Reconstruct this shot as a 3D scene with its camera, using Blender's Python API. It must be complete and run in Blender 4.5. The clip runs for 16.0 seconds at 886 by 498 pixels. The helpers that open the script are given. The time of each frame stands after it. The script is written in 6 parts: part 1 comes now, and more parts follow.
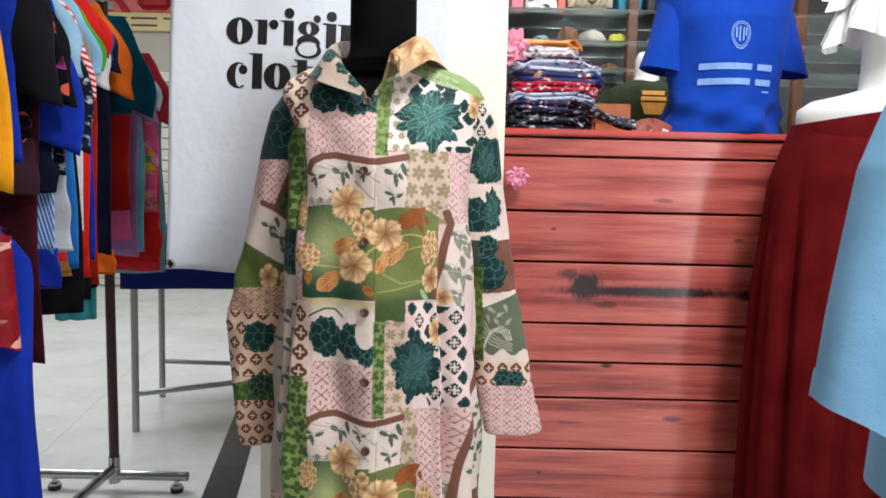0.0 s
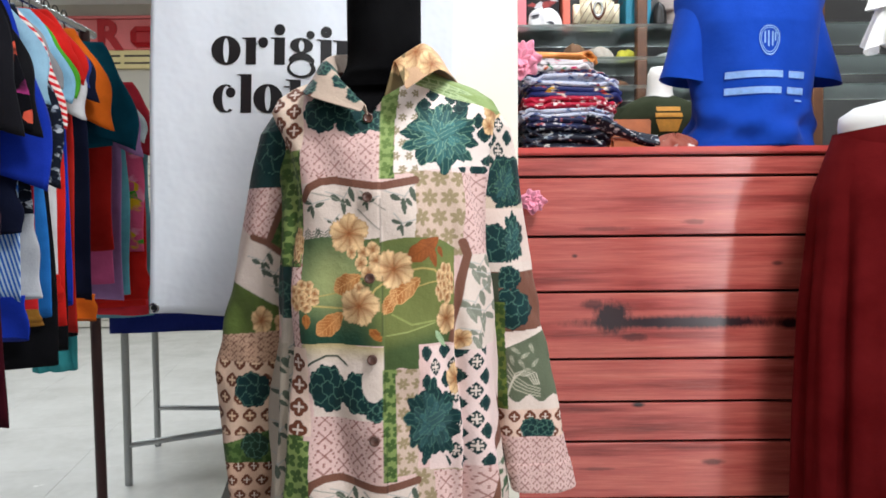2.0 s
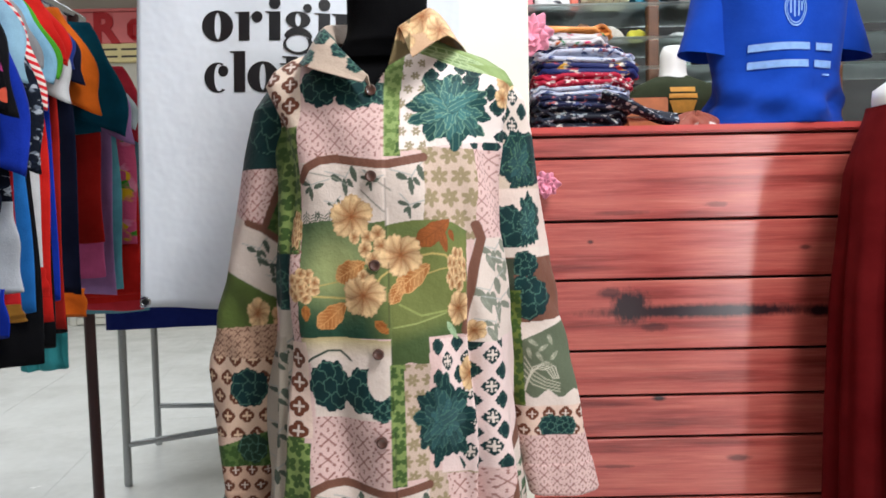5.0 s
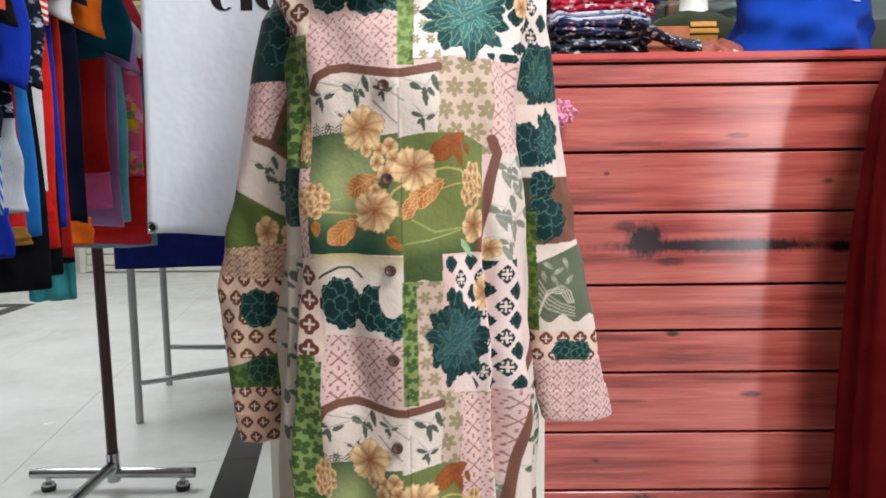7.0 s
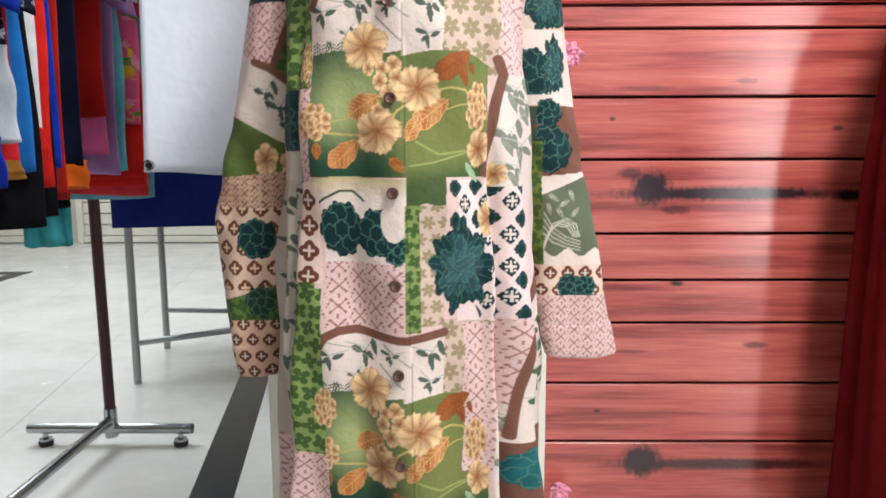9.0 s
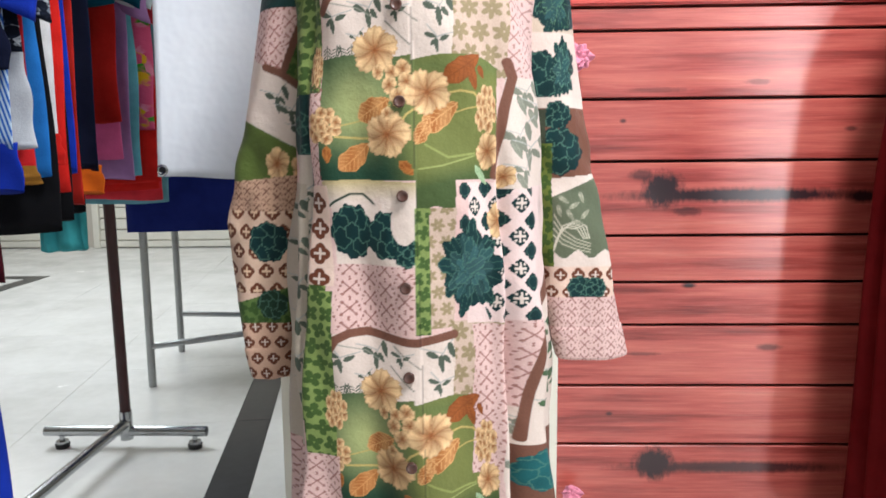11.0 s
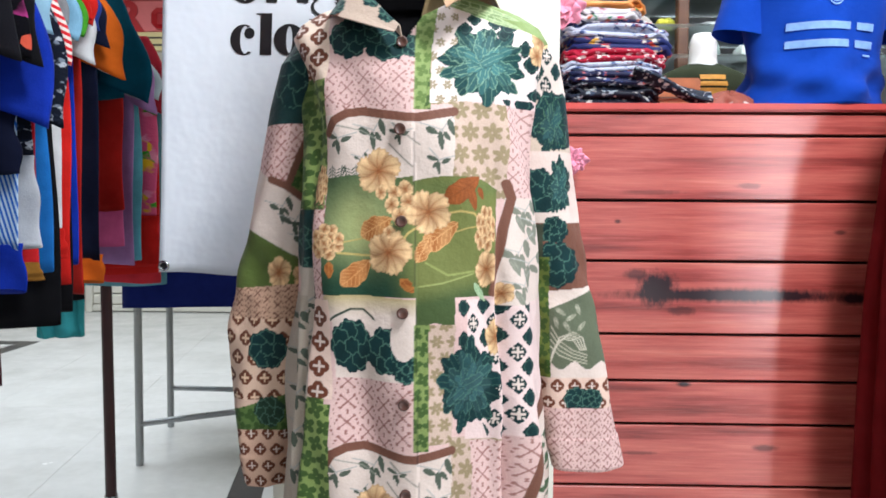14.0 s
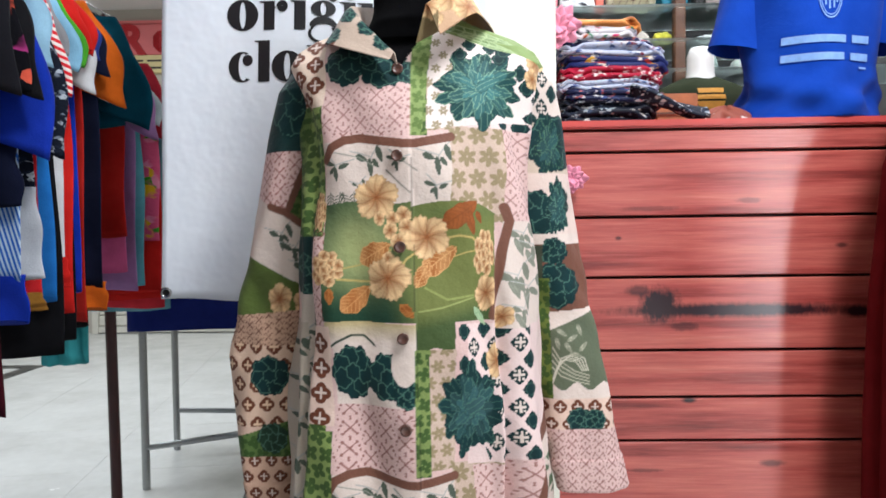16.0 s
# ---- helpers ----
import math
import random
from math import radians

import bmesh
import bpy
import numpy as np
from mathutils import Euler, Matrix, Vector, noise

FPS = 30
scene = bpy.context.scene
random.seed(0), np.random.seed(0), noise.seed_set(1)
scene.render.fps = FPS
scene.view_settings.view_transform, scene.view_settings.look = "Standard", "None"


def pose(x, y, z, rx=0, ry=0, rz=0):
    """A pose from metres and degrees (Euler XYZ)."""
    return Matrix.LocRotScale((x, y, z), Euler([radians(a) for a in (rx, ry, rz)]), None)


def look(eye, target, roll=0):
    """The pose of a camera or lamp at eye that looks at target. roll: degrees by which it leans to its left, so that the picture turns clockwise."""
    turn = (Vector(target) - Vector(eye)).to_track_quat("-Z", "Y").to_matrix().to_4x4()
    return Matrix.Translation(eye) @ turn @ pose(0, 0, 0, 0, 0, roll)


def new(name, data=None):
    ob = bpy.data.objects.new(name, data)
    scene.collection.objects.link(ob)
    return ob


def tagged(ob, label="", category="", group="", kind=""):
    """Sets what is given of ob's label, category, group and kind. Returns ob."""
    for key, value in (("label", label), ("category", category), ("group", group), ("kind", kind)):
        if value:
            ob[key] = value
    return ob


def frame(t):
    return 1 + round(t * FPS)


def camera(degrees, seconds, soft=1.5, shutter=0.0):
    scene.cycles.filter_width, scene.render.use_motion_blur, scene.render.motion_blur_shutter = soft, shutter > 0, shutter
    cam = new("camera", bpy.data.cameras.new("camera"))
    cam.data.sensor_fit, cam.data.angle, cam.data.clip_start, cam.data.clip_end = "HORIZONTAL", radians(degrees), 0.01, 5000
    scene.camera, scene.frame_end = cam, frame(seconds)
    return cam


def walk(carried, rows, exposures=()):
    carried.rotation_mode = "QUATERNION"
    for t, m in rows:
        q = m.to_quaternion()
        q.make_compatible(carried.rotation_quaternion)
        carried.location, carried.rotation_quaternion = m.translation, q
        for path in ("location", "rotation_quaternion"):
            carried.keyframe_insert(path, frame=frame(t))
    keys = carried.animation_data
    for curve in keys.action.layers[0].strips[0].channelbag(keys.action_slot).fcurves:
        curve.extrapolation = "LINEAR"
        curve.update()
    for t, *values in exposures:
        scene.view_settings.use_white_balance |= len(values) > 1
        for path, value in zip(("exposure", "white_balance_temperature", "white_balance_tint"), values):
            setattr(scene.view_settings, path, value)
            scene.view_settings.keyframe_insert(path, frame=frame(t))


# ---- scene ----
cam = camera(63.3, 16.0, 1.7)
# the plan below is drawn with its counter front as the reference; UNIT and FLOOR turn it into metres above the floor
UNIT, FLOOR = 0.85, -0.187


def metres(p):
    return (UNIT * p[0], UNIT * p[1], UNIT * (p[2] - FLOOR))


PATH = [
    (0, (-0.002, -0.042, 0.927), (0.006, 1.95, 0.751), 1.3),
    (0.5, (-0.015, 0.036, 0.911), (-0.022, 2.03, 0.747), 1.0),
    (1, (-0.031, 0.076, 0.917), (0.004, 2.073, 0.809), 0.7),
    (1.5, (-0.028, 0.097, 0.918), (-0.015, 2.093, 0.801), -0.2),
    (2, (-0.026, 0.119, 0.92), (-0.02, 2.117, 0.827), -0.5),
    (2.5, (-0.03, 0.141, 0.918), (-0.036, 2.139, 0.817), -0.8),
    (3, (-0.032, 0.17, 0.906), (-0.023, 2.166, 0.783), -0.5),
    (3.5, (-0.035, 0.187, 0.906), (-0.008, 2.184, 0.8), -0.8),
    (6, (-0.04, 0.23, 0.885), (-0.057, 2.226, 0.758), -1.4),
    (6.5, (-0.043, 0.239, 0.862), (-0.053, 2.229, 0.663), -1.2),
    (7, (-0.048, 0.239, 0.843), (-0.073, 2.226, 0.612), -0.7),
    (7.5, (-0.051, 0.245, 0.823), (-0.062, 2.227, 0.56), -0.6),
    (8, (-0.051, 0.245, 0.802), (-0.078, 2.233, 0.582), -0.0),
    (8.5, (-0.052, 0.251, 0.78), (-0.076, 2.233, 0.515), -0.2),
    (9, (-0.055, 0.254, 0.764), (-0.077, 2.234, 0.481), -0.2),
    (11.5, (-0.05, 0.249, 0.763), (-0.116, 2.23, 0.499), -0.5),
    (12, (-0.054, 0.253, 0.776), (-0.113, 2.238, 0.545), -0.1),
    (12.5, (-0.059, 0.25, 0.793), (-0.106, 2.237, 0.569), -0.2),
    (13, (-0.06, 0.245, 0.811), (-0.107, 2.235, 0.619), -0.0),
    (13.5, (-0.058, 0.245, 0.825), (-0.08, 2.239, 0.665), 0.3),
    (14, (-0.058, 0.241, 0.839), (-0.099, 2.238, 0.736), 0.4),
    (14.5, (-0.059, 0.238, 0.846), (-0.123, 2.236, 0.774), -0.1),
    (15, (-0.056, 0.233, 0.853), (-0.133, 2.232, 0.828), -0.2),
    (15.5, (-0.053, 0.238, 0.853), (-0.119, 2.236, 0.817), -0.3),
    (16, (-0.05, 0.239, 0.854), (-0.104, 2.237, 0.789), -0.8),
]
walk(cam, [(t, look(metres(eye), metres(target), roll)) for t, eye, target, roll in PATH],
     [(0, -0.10, 6250, 10), (3.5, -0.10, 6250, 10), (6.0, -0.05, 6250, 10), (7.0, -0.01, 6250, 10), (7.5, 0.01, 6250, 10), (8.0, 0.26, 6250, 10), (9.0, 0.23, 6250, 10), (13.0, 0.30, 6050, 10), (14.5, 0.15, 5950, 10), (15.0, 0.13, 5970, 10), (15.5, 0.05, 6020, 10), (16.0, 0.01, 6050, 10)])


# ---------------------------------------------------------------- light
scene.view_settings.exposure = 0.0
world = bpy.data.worlds.new("world")
scene.world = world
world.use_nodes = True
world.node_tree.nodes["Background"].inputs[0].default_value = (0.9, 0.95, 1.0, 1)
world.node_tree.nodes["Background"].inputs[1].default_value = 0.02


def area_lamp(name, eye, target, sx, sy, watts, colour=(1, 1, 1)):
    d = bpy.data.lights.new(name, "AREA")
    d.shape, d.size, d.size_y, d.energy, d.color = "RECTANGLE", UNIT * sx, UNIT * sy, UNIT * UNIT * watts, colour
    ob = new(name, d)
    ob.matrix_world = look(metres(eye), metres(target))
    return ob


area_lamp("shop_lamp", (0.80, 0.25, 2.5), (0.0, 1.6, 1.0), 0.4, 0.7, 45, (1.0, 0.985, 0.96))
# unseen fill, added overhead and aimed at the dress
area_lamp("aisle_lamp", (0.8, 0.2, 2.95), (0.1, 1.6, 0.9), 0.5, 0.3, 14, (0.98, 0.99, 1.0))
area_lamp("display_lamp", (1.78, -0.75, 1.0), (0.6, 1.83, 0.75), 0.2, 1.9, 18, (1.0, 0.98, 0.97))
area_lamp("front_lamp", (1.17, -0.95, 1.0), (0.35, 1.83, 0.75), 1.1, 1.9, 7, (1.0, 0.98, 0.97))
# unseen cool fill, added to brighten the banner where the dress shadows it
area_lamp("hall_lamp_near", (-1.1, 0.95, 2.98), (-0.45, 1.6, 1.0), 1.0, 0.35, 5, (0.92, 0.97, 1.0))
area_lamp("hall_lamp_middle", (-2.2, 3.4, 3.02), (-2.2, 3.4, 0), 1.6, 1.6, 64, (0.93, 0.97, 1.0))
area_lamp("hall_lamp_far", (-2.8, 5.3, 3.02), (-2.8, 5.3, 0), 1.6, 0.6, 38, (0.93, 0.97, 1.0))
area_lamp("counter_lamp", (0.9, 2.3, 3.02), (0.9, 2.3, 0), 0.9, 0.5, 34, (0.95, 0.98, 1.0))


# ---------------------------------------------------------------- materials
def srgb(r, g, b):
    f = lambda c: (c / 255 / 12.92) if c / 255 <= 0.04045 else ((c / 255 + 0.055) / 1.055) ** 2.4
    return (f(r), f(g), f(b))


class Nodes:
    """A small writer for node trees."""

    def __init__(self, name):
        self.m = bpy.data.materials.new(name)
        self.m.use_nodes = True
        self.t = self.m.node_tree
        self.b = self.t.nodes["Principled BSDF"]

    def n(self, kind, **sets):
        node = self.t.nodes.new(kind)
        for k, v in sets.items():
            if k == "operation":
                node.operation = v
            elif k == "blend_type":
                node.blend_type = v
            elif k == "data_type":
                node.data_type = v
            elif k == "attribute_name":
                node.attribute_name = v
        return node

    def l(self, a, b):
        self.t.links.new(a, b)

    def coord(self, scale=(1, 1, 1), obj=True):
        tc = self.n("ShaderNodeTexCoord")
        mp = self.n("ShaderNodeMapping")
        mp.inputs["Scale"].default_value = scale
        self.l(tc.outputs["Object" if obj else "UV"], mp.inputs["Vector"])
        return mp.outputs["Vector"]

    def noise(self, vec, scale, detail=4, rough=0.6):
        nz = self.n("ShaderNodeTexNoise")
        nz.inputs["Scale"].default_value, nz.inputs["Detail"].default_value, nz.inputs["Roughness"].default_value = scale, detail, rough
        if vec is not None:
            self.l(vec, nz.inputs["Vector"])
        return nz.outputs["Fac"]

    def ramp(self, fac, stops):
        r = self.n("ShaderNodeValToRGB")
        while len(r.color_ramp.elements) < len(stops):
            r.color_ramp.elements.new(0.5)
        for e, (p, c) in zip(r.color_ramp.elements, stops):
            e.position, e.color = p, (*c, 1) if len(c) == 3 else c
        self.l(fac, r.inputs[0])
        return r.outputs[0]

    def mix(self, fac, a, b, mode="MIX"):
        x = self.n("ShaderNodeMix", data_type="RGBA", blend_type=mode)
        for sock, v in ((x.inputs[0], fac), (x.inputs[6], a), (x.inputs[7], b)):
            if isinstance(v, (int, float)):
                sock.default_value = v
            elif isinstance(v, tuple):
                sock.default_value = (*v, 1)
            else:
                self.l(v, sock)
        return x.outputs[2]

    def bump(self, height, strength=0.2, dist=0.01):
        bp = self.n("ShaderNodeBump")
        bp.inputs["Strength"].default_value, bp.inputs["Distance"].default_value = strength, dist
        self.l(height, bp.inputs["Height"])
        self.l(bp.outputs[0], self.b.inputs["Normal"])

    def base(self, c, rough=0.6, metal=0.0, spec=0.5):
        if isinstance(c, tuple):
            self.b.inputs["Base Color"].default_value = (*c, 1)
        else:
            self.l(c, self.b.inputs["Base Color"])
        self.b.inputs["Roughness"].default_value = rough
        self.b.inputs["Metallic"].default_value = metal
        self.b.inputs["Specular IOR Level"].default_value = spec
        return self.m


def cloth(name, c, rough=0.85, vary=0.25, sheen=0.03):
    """Plain woven cloth with faded patches, fine weave and soft creases."""
    k = Nodes(name)
    v = k.coord()
    big = k.noise(v, 9, 3)
    fine = k.noise(v, 420, 2)
    dark = tuple(x * (1 - vary) for x in c)
    light = tuple(min(1, x * (1 + vary * 0.6) + 0.004) for x in c)
    col = k.mix(0.18, k.ramp(big, [(0.3, dark), (0.7, light)]), k.ramp(fine, [(0.3, dark), (0.7, light)]))
    k.bump(k.mix(0.75, k.ramp(fine, [(0, (0, 0, 0)), (1, (1, 1, 1))]), k.ramp(k.noise(v, 26, 3), [(0, (0, 0, 0)), (1, (1, 1, 1))])), 0.35, 0.006)
    k.b.inputs["Sheen Weight"].default_value = sheen
    return k.base(col, rough, 0, 0.04)


def paint(name, c, rough=0.5, vary=0.06, scale=4, bump=0.08, spec=0.5, metal=0.0):
    k = Nodes(name)
    v = k.coord()
    f = k.noise(v, scale, 6)
    col = k.ramp(f, [(0.3, tuple(x * (1 - vary) for x in c)), (0.7, tuple(min(1, x * (1 + vary)) for x in c))])
    k.bump(k.noise(v, 160, 3), bump, 0.002)
    return k.base(col, rough, metal, spec)


def attribute_cloth(name, attr, rough=0.6, sheen=0.05, weave=900, spec=0.16):
    """Printed cloth whose print is held in a colour attribute."""
    k = Nodes(name)
    a = k.n("ShaderNodeAttribute", attribute_name=attr)
    v = k.coord()
    fine = k.noise(v, weave, 2)
    col = k.mix(0.12, a.outputs["Color"], k.ramp(fine, [(0.3, (0.0, 0.0, 0.0)), (0.7, (1, 1, 1))]), "OVERLAY")
    k.bump(k.noise(v, 30, 5), 0.5, 0.006)
    k.b.inputs["Sheen Weight"].default_value = sheen
    return k.base(col, rough, 0, spec)


def metal(name, c, rough=0.25):
    k = Nodes(name)
    f = k.noise(k.coord(), 60, 4)
    k.l(k.ramp(f, [(0.3, (rough * 0.7,) * 3), (0.7, (rough * 1.4,) * 3)]), k.b.inputs["Roughness"])
    return k.base(c, rough, 1.0)


# ---------------------------------------------------------------- mesh helpers
def mesh_object(name, verts, faces, material, parent=None, smooth=False, label=""):
    me = bpy.data.meshes.new(name)
    me.from_pydata([tuple(map(float, v)) for v in verts], [], [tuple(map(int, f)) for f in faces])
    me.update()
    if smooth:
        me.polygons.foreach_set("use_smooth", [True] * len(me.polygons))
    me.materials.append(material)
    ob = new(name, me)
    if parent is not None:
        ob.parent = parent
    if label:
        ob["label"] = label
    return ob


def part(name, bm, material, parent=None, label="", smooth=False):
    """One bmesh as one mesh object."""
    me = bpy.data.meshes.new(name)
    bm.to_mesh(me)
    bm.free()
    if smooth:
        me.polygons.foreach_set("use_smooth", [True] * len(me.polygons))
    me.materials.append(material)
    ob = new(name, me)
    if parent is not None:
        ob.parent = parent
    if label:
        ob["label"] = label
    return ob


def sheet(name, P, material, parent=None, label="", closed=False, keep=None, colours=None, cap=False):
    """A smooth mesh over a grid of points P[i][j]; closed joins the last row in j to the first."""
    P = np.asarray(P, dtype=np.float64)
    ni, nj = P.shape[:2]
    idx = np.arange(ni * nj).reshape(ni, nj)
    a = idx[:-1, :] if closed else idx[:-1, :-1]
    b = idx[1:, :] if closed else idx[1:, :-1]
    c = np.roll(idx, -1, 1)[1:, :] if closed else idx[1:, 1:]
    d = np.roll(idx, -1, 1)[:-1, :] if closed else idx[:-1, 1:]
    F = np.stack([a, d, c, b], -1).reshape(-1, 4)
    if keep is not None:
        kp = keep.reshape(-1)
        F = F[kp[F].all(1)]
    me = bpy.data.meshes.new(name)
    V = P.reshape(-1, 3)
    me.vertices.add(len(V))
    me.vertices.foreach_set("co", V.ravel())
    extra = []
    if cap and closed:
        extra = [idx[0, ::-1].tolist(), idx[-1].tolist()]
    nl = len(F) * 4 + sum(len(e) for e in extra)
    me.loops.add(nl)
    me.polygons.add(len(F) + len(extra))
    li = np.concatenate([F.ravel()] + [np.array(e) for e in extra]) if extra else F.ravel()
    starts = np.concatenate([np.arange(len(F)) * 4, len(F) * 4 + np.cumsum([0] + [len(e) for e in extra[:-1]])]) if extra else np.arange(len(F)) * 4
    me.loops.foreach_set("vertex_index", li.astype(np.int32))
    me.polygons.foreach_set("loop_start", starts.astype(np.int32))
    me.update(calc_edges=True)
    me.validate()
    me.polygons.foreach_set("use_smooth", [True] * len(me.polygons))
    if colours is not None:
        at = me.color_attributes.new("print", "FLOAT_COLOR", "POINT")
        C = np.ones((ni * nj, 4))
        C[:, :3] = np.asarray(colours).reshape(-1, 3)
        at.data.foreach_set("color", C.ravel())
    me.materials.append(material)
    ob = new(name, me)
    if parent is not None:
        ob.parent = parent
    if label:
        ob["label"] = label
    return ob


def box_bm(x0, x1, y0, y1, z0, z1, bevel=0.0, seg=1, bm=None):
    bm = bm or bmesh.new()
    r = bmesh.ops.create_cube(bm, size=1, matrix=Matrix.LocRotScale(((x0 + x1) / 2, (y0 + y1) / 2, (z0 + z1) / 2), None, (x1 - x0, y1 - y0, z1 - z0)))
    if bevel:
        es = list({e for v in r["verts"] for e in v.link_edges})
        bmesh.ops.bevel(bm, geom=es, offset=bevel, segments=seg, affect="EDGES")
    return bm


def rod_bm(a, b, r, n=14, bm=None, r2=None):
    bm = bm or bmesh.new()
    a, b = Vector(a), Vector(b)
    d = b - a
    m = Matrix.Translation((a + b) / 2) @ d.to_track_quat("Z", "Y").to_matrix().to_4x4()
    bmesh.ops.create_cone(bm, cap_ends=True, segments=n, radius1=r, radius2=r if r2 is None else r2, depth=d.length, matrix=m)
    return bm


def thing(name, label, category, group="", kind="", at=(0, 0, 0)):
    ob = new(name)
    ob.empty_display_size = 0.05
    ob.location = at
    return tagged(ob, label, category, group, kind)


def lerp(z, zs, vs):
    return np.interp(z, zs, vs)


# ---------------------------------------------------------------- surfaces of the place
def floor_material():
    k = Nodes("polished marble tile")
    v = k.coord()
    veins = k.noise(v, 1.6, 8, 0.65)
    grain = k.noise(v, 22, 5)
    col = k.mix(0.25, k.ramp(veins, [(0.35, srgb(212, 211, 206)), (0.52, srgb(230, 229, 225)), (0.7, srgb(236, 236, 232))]),
                k.ramp(grain, [(0.3, srgb(214, 213, 208)), (0.7, srgb(238, 238, 234))]))
    k.l(k.ramp(k.noise(v, 5, 4), [(0.3, (0.12,) * 3), (0.75, (0.28,) * 3)]), k.b.inputs["Roughness"])
    return k.base(col, 0.2, 0, 0.5)


M_floor = floor_material()
M_grout = paint("pale grout", srgb(196, 194, 186), 0.9)
M_blacktile = paint("black granite strip", srgb(38, 37, 40), 0.3, 0.35, 30, 0.05)
M_wall = paint("greige wall paint", srgb(196, 190, 178), 0.8, 0.04, 2)
M_column = paint("cream white column paint", srgb(236, 234, 220), 0.55, 0.03, 3)
M_ceiling = paint("white ceiling paint", srgb(228, 228, 224), 0.85, 0.03, 2)
M_shutter = paint("white shutter enamel", srgb(226, 222, 210), 0.45, 0.06, 6)
# the hall walls' greige, darkened to put the shop's dim light into the colour
M_backwall = paint("shop wall paint darkened for dim light", srgb(150, 142, 132), 0.8, 0.08, 3)


def slab(name, x0, x1, y0, y1, z0, z1, mat, label, category="wall"):
    ob = part(name, box_bm(x0, x1, y0, y1, z0, z1), mat)
    return tagged(ob, label, category, kind="structure")


slab("floor", -6.2, 3.2, -3.2, 7.6, FLOOR - 0.12, FLOOR - 0.004, M_grout, "pale grouted floor bed under polished tiles", "floor")
slab("ceiling", -6.2, 3.2, -3.2, 7.6, 3.05, 3.2, M_ceiling, "plain white painted ceiling above the stalls", "ceiling")
slab("wall_north", -6.2, 0.1, 7.4, 7.55, FLOOR, 3.05, M_wall, "greige painted far wall of the hall")
slab("wall_west", -6.35, -6.2, -3.2, 7.6, FLOOR, 3.05, M_wall, "greige painted side wall of the hall")
slab("wall_south", -6.2, 3.2, -3.35, -3.2, FLOOR, 3.05, M_wall, "greige painted wall behind the aisle")
slab("wall_east", 3.2, 3.35, -3.2, 7.6, FLOOR, 3.05, M_wall, "greige painted side wall of the shop")
slab("wall_shop", 0.1, 3.2, 3.5, 3.62, FLOOR, 3.05, M_backwall, "back wall of the shop, its paint darkened for dim light")
slab("wall_partition", 0.0, 0.1, 2.3, 7.4, FLOOR, 3.05, M_wall, "painted partition behind the column")
slab("column_1", -0.460, 0.154, 1.785, 2.3, FLOOR, 3.05, M_column, "cream white painted square column beside the counter", "column")

# the hall's grid lies a little askew to the shop
GRID = radians(9.0)


def grid_point(u, v):
    """A floor point from steps along (v) and across (u) the black strip."""
    c, s = math.cos(GRID), math.sin(GRID)
    return (-0.796 + u * c - v * s, 2.237 + u * s + v * c)


def floor_piece(u0, u1, v0, v1, z, bm):
    e = 0.0009
    pts = [grid_point(*p) for p in ((u0 + e, v0 + e), (u1 - e, v0 + e), (u1 - e, v1 - e), (u0 + e, v1 - e))]
    lo = [bm.verts.new((*p, FLOOR - 0.02)) for p in pts]
    hi = [bm.verts.new((*p, FLOOR + z)) for p in pts]
    bm.faces.new(hi)
    for i in range(4):
        bm.faces.new((lo[i], lo[(i + 1) % 4], hi[(i + 1) % 4], hi[i]))


def floor_tiles():
    base = bpy.data.objects["floor"]
    size = 0.7
    for i in range(-9, 10):
        for j in range(-10, 11):
            u0 = i * size + (0.122 if i >= 0 else 0.0)
            cx, cy = grid_point(u0 + size / 2, 0.75 + j * size)
            if -6.6 < cx < 3.6 and -3.6 < cy < 7.9:
                bm = bmesh.new()
                floor_piece(u0, u0 + size, 0.45 + j * size, 0.45 + (j + 1) * size, 0.0, bm)
                part("tile", bm, M_floor, base)
    for j in range(-9, 9):
        bm = bmesh.new()
        floor_piece(0.0, 0.122, 0.45 + j * size, 0.45 + (j + 1) * size, 0.0, bm)
        part("border_strip", bm, M_blacktile, base, "black granite border strip")


# a black inlaid corner in the far floor
def floor_inlay():
    bm = bmesh.new()
    for x0, x1, y0, y1 in ((-6.0, -3.29, 5.58, 5.70), (-3.41, -3.29, 3.9, 5.58)):
        box_bm(x0, x1, y0, y1, FLOOR - 0.01, FLOOR + 0.003, bm=bm)
    tagged(part("floor_inlay", bm, M_blacktile), "black stone inlay set in the pale floor", "floor inlay", kind="structure")


floor_inlay()

# roller shutters along the far wall
def roller_shutter(x0, x1):
    ob = thing("roller_shutter", "closed white slatted roller shutter on the far wall", "shutter", "shutters along the far wall", "structure", (x0, 7.38, FLOOR))
    w = x1 - x0
    part("guide_rail", box_bm(-0.06, 0.0, -0.05, 0.02, 0, 2.2, 0.004), M_shutter, ob)
    part("guide_rail", box_bm(w, w + 0.06, -0.05, 0.02, 0, 2.2, 0.004), M_shutter, ob)
    part("bottom_bar", box_bm(0, w, -0.035, 0.01, 0.01, 0.07, 0.006), M_shutter, ob)
    first = None
    for i in range(19):
        z = 0.075 + i * 0.112
        if first is None:
            first = part("slat", box_bm(0, w, -0.022, 0.008, 0, 0.104, 0.012), M_shutter, ob)
            first.location = (0, 0, z)
        else:
            s = new("slat", first.data)
            s.parent, s.location = ob, (0, 0, z)


for a, b in ((-5.8, -3.97), (-3.72, -1.98), (-1.76, -0.1)):
    roller_shutter(a, b)

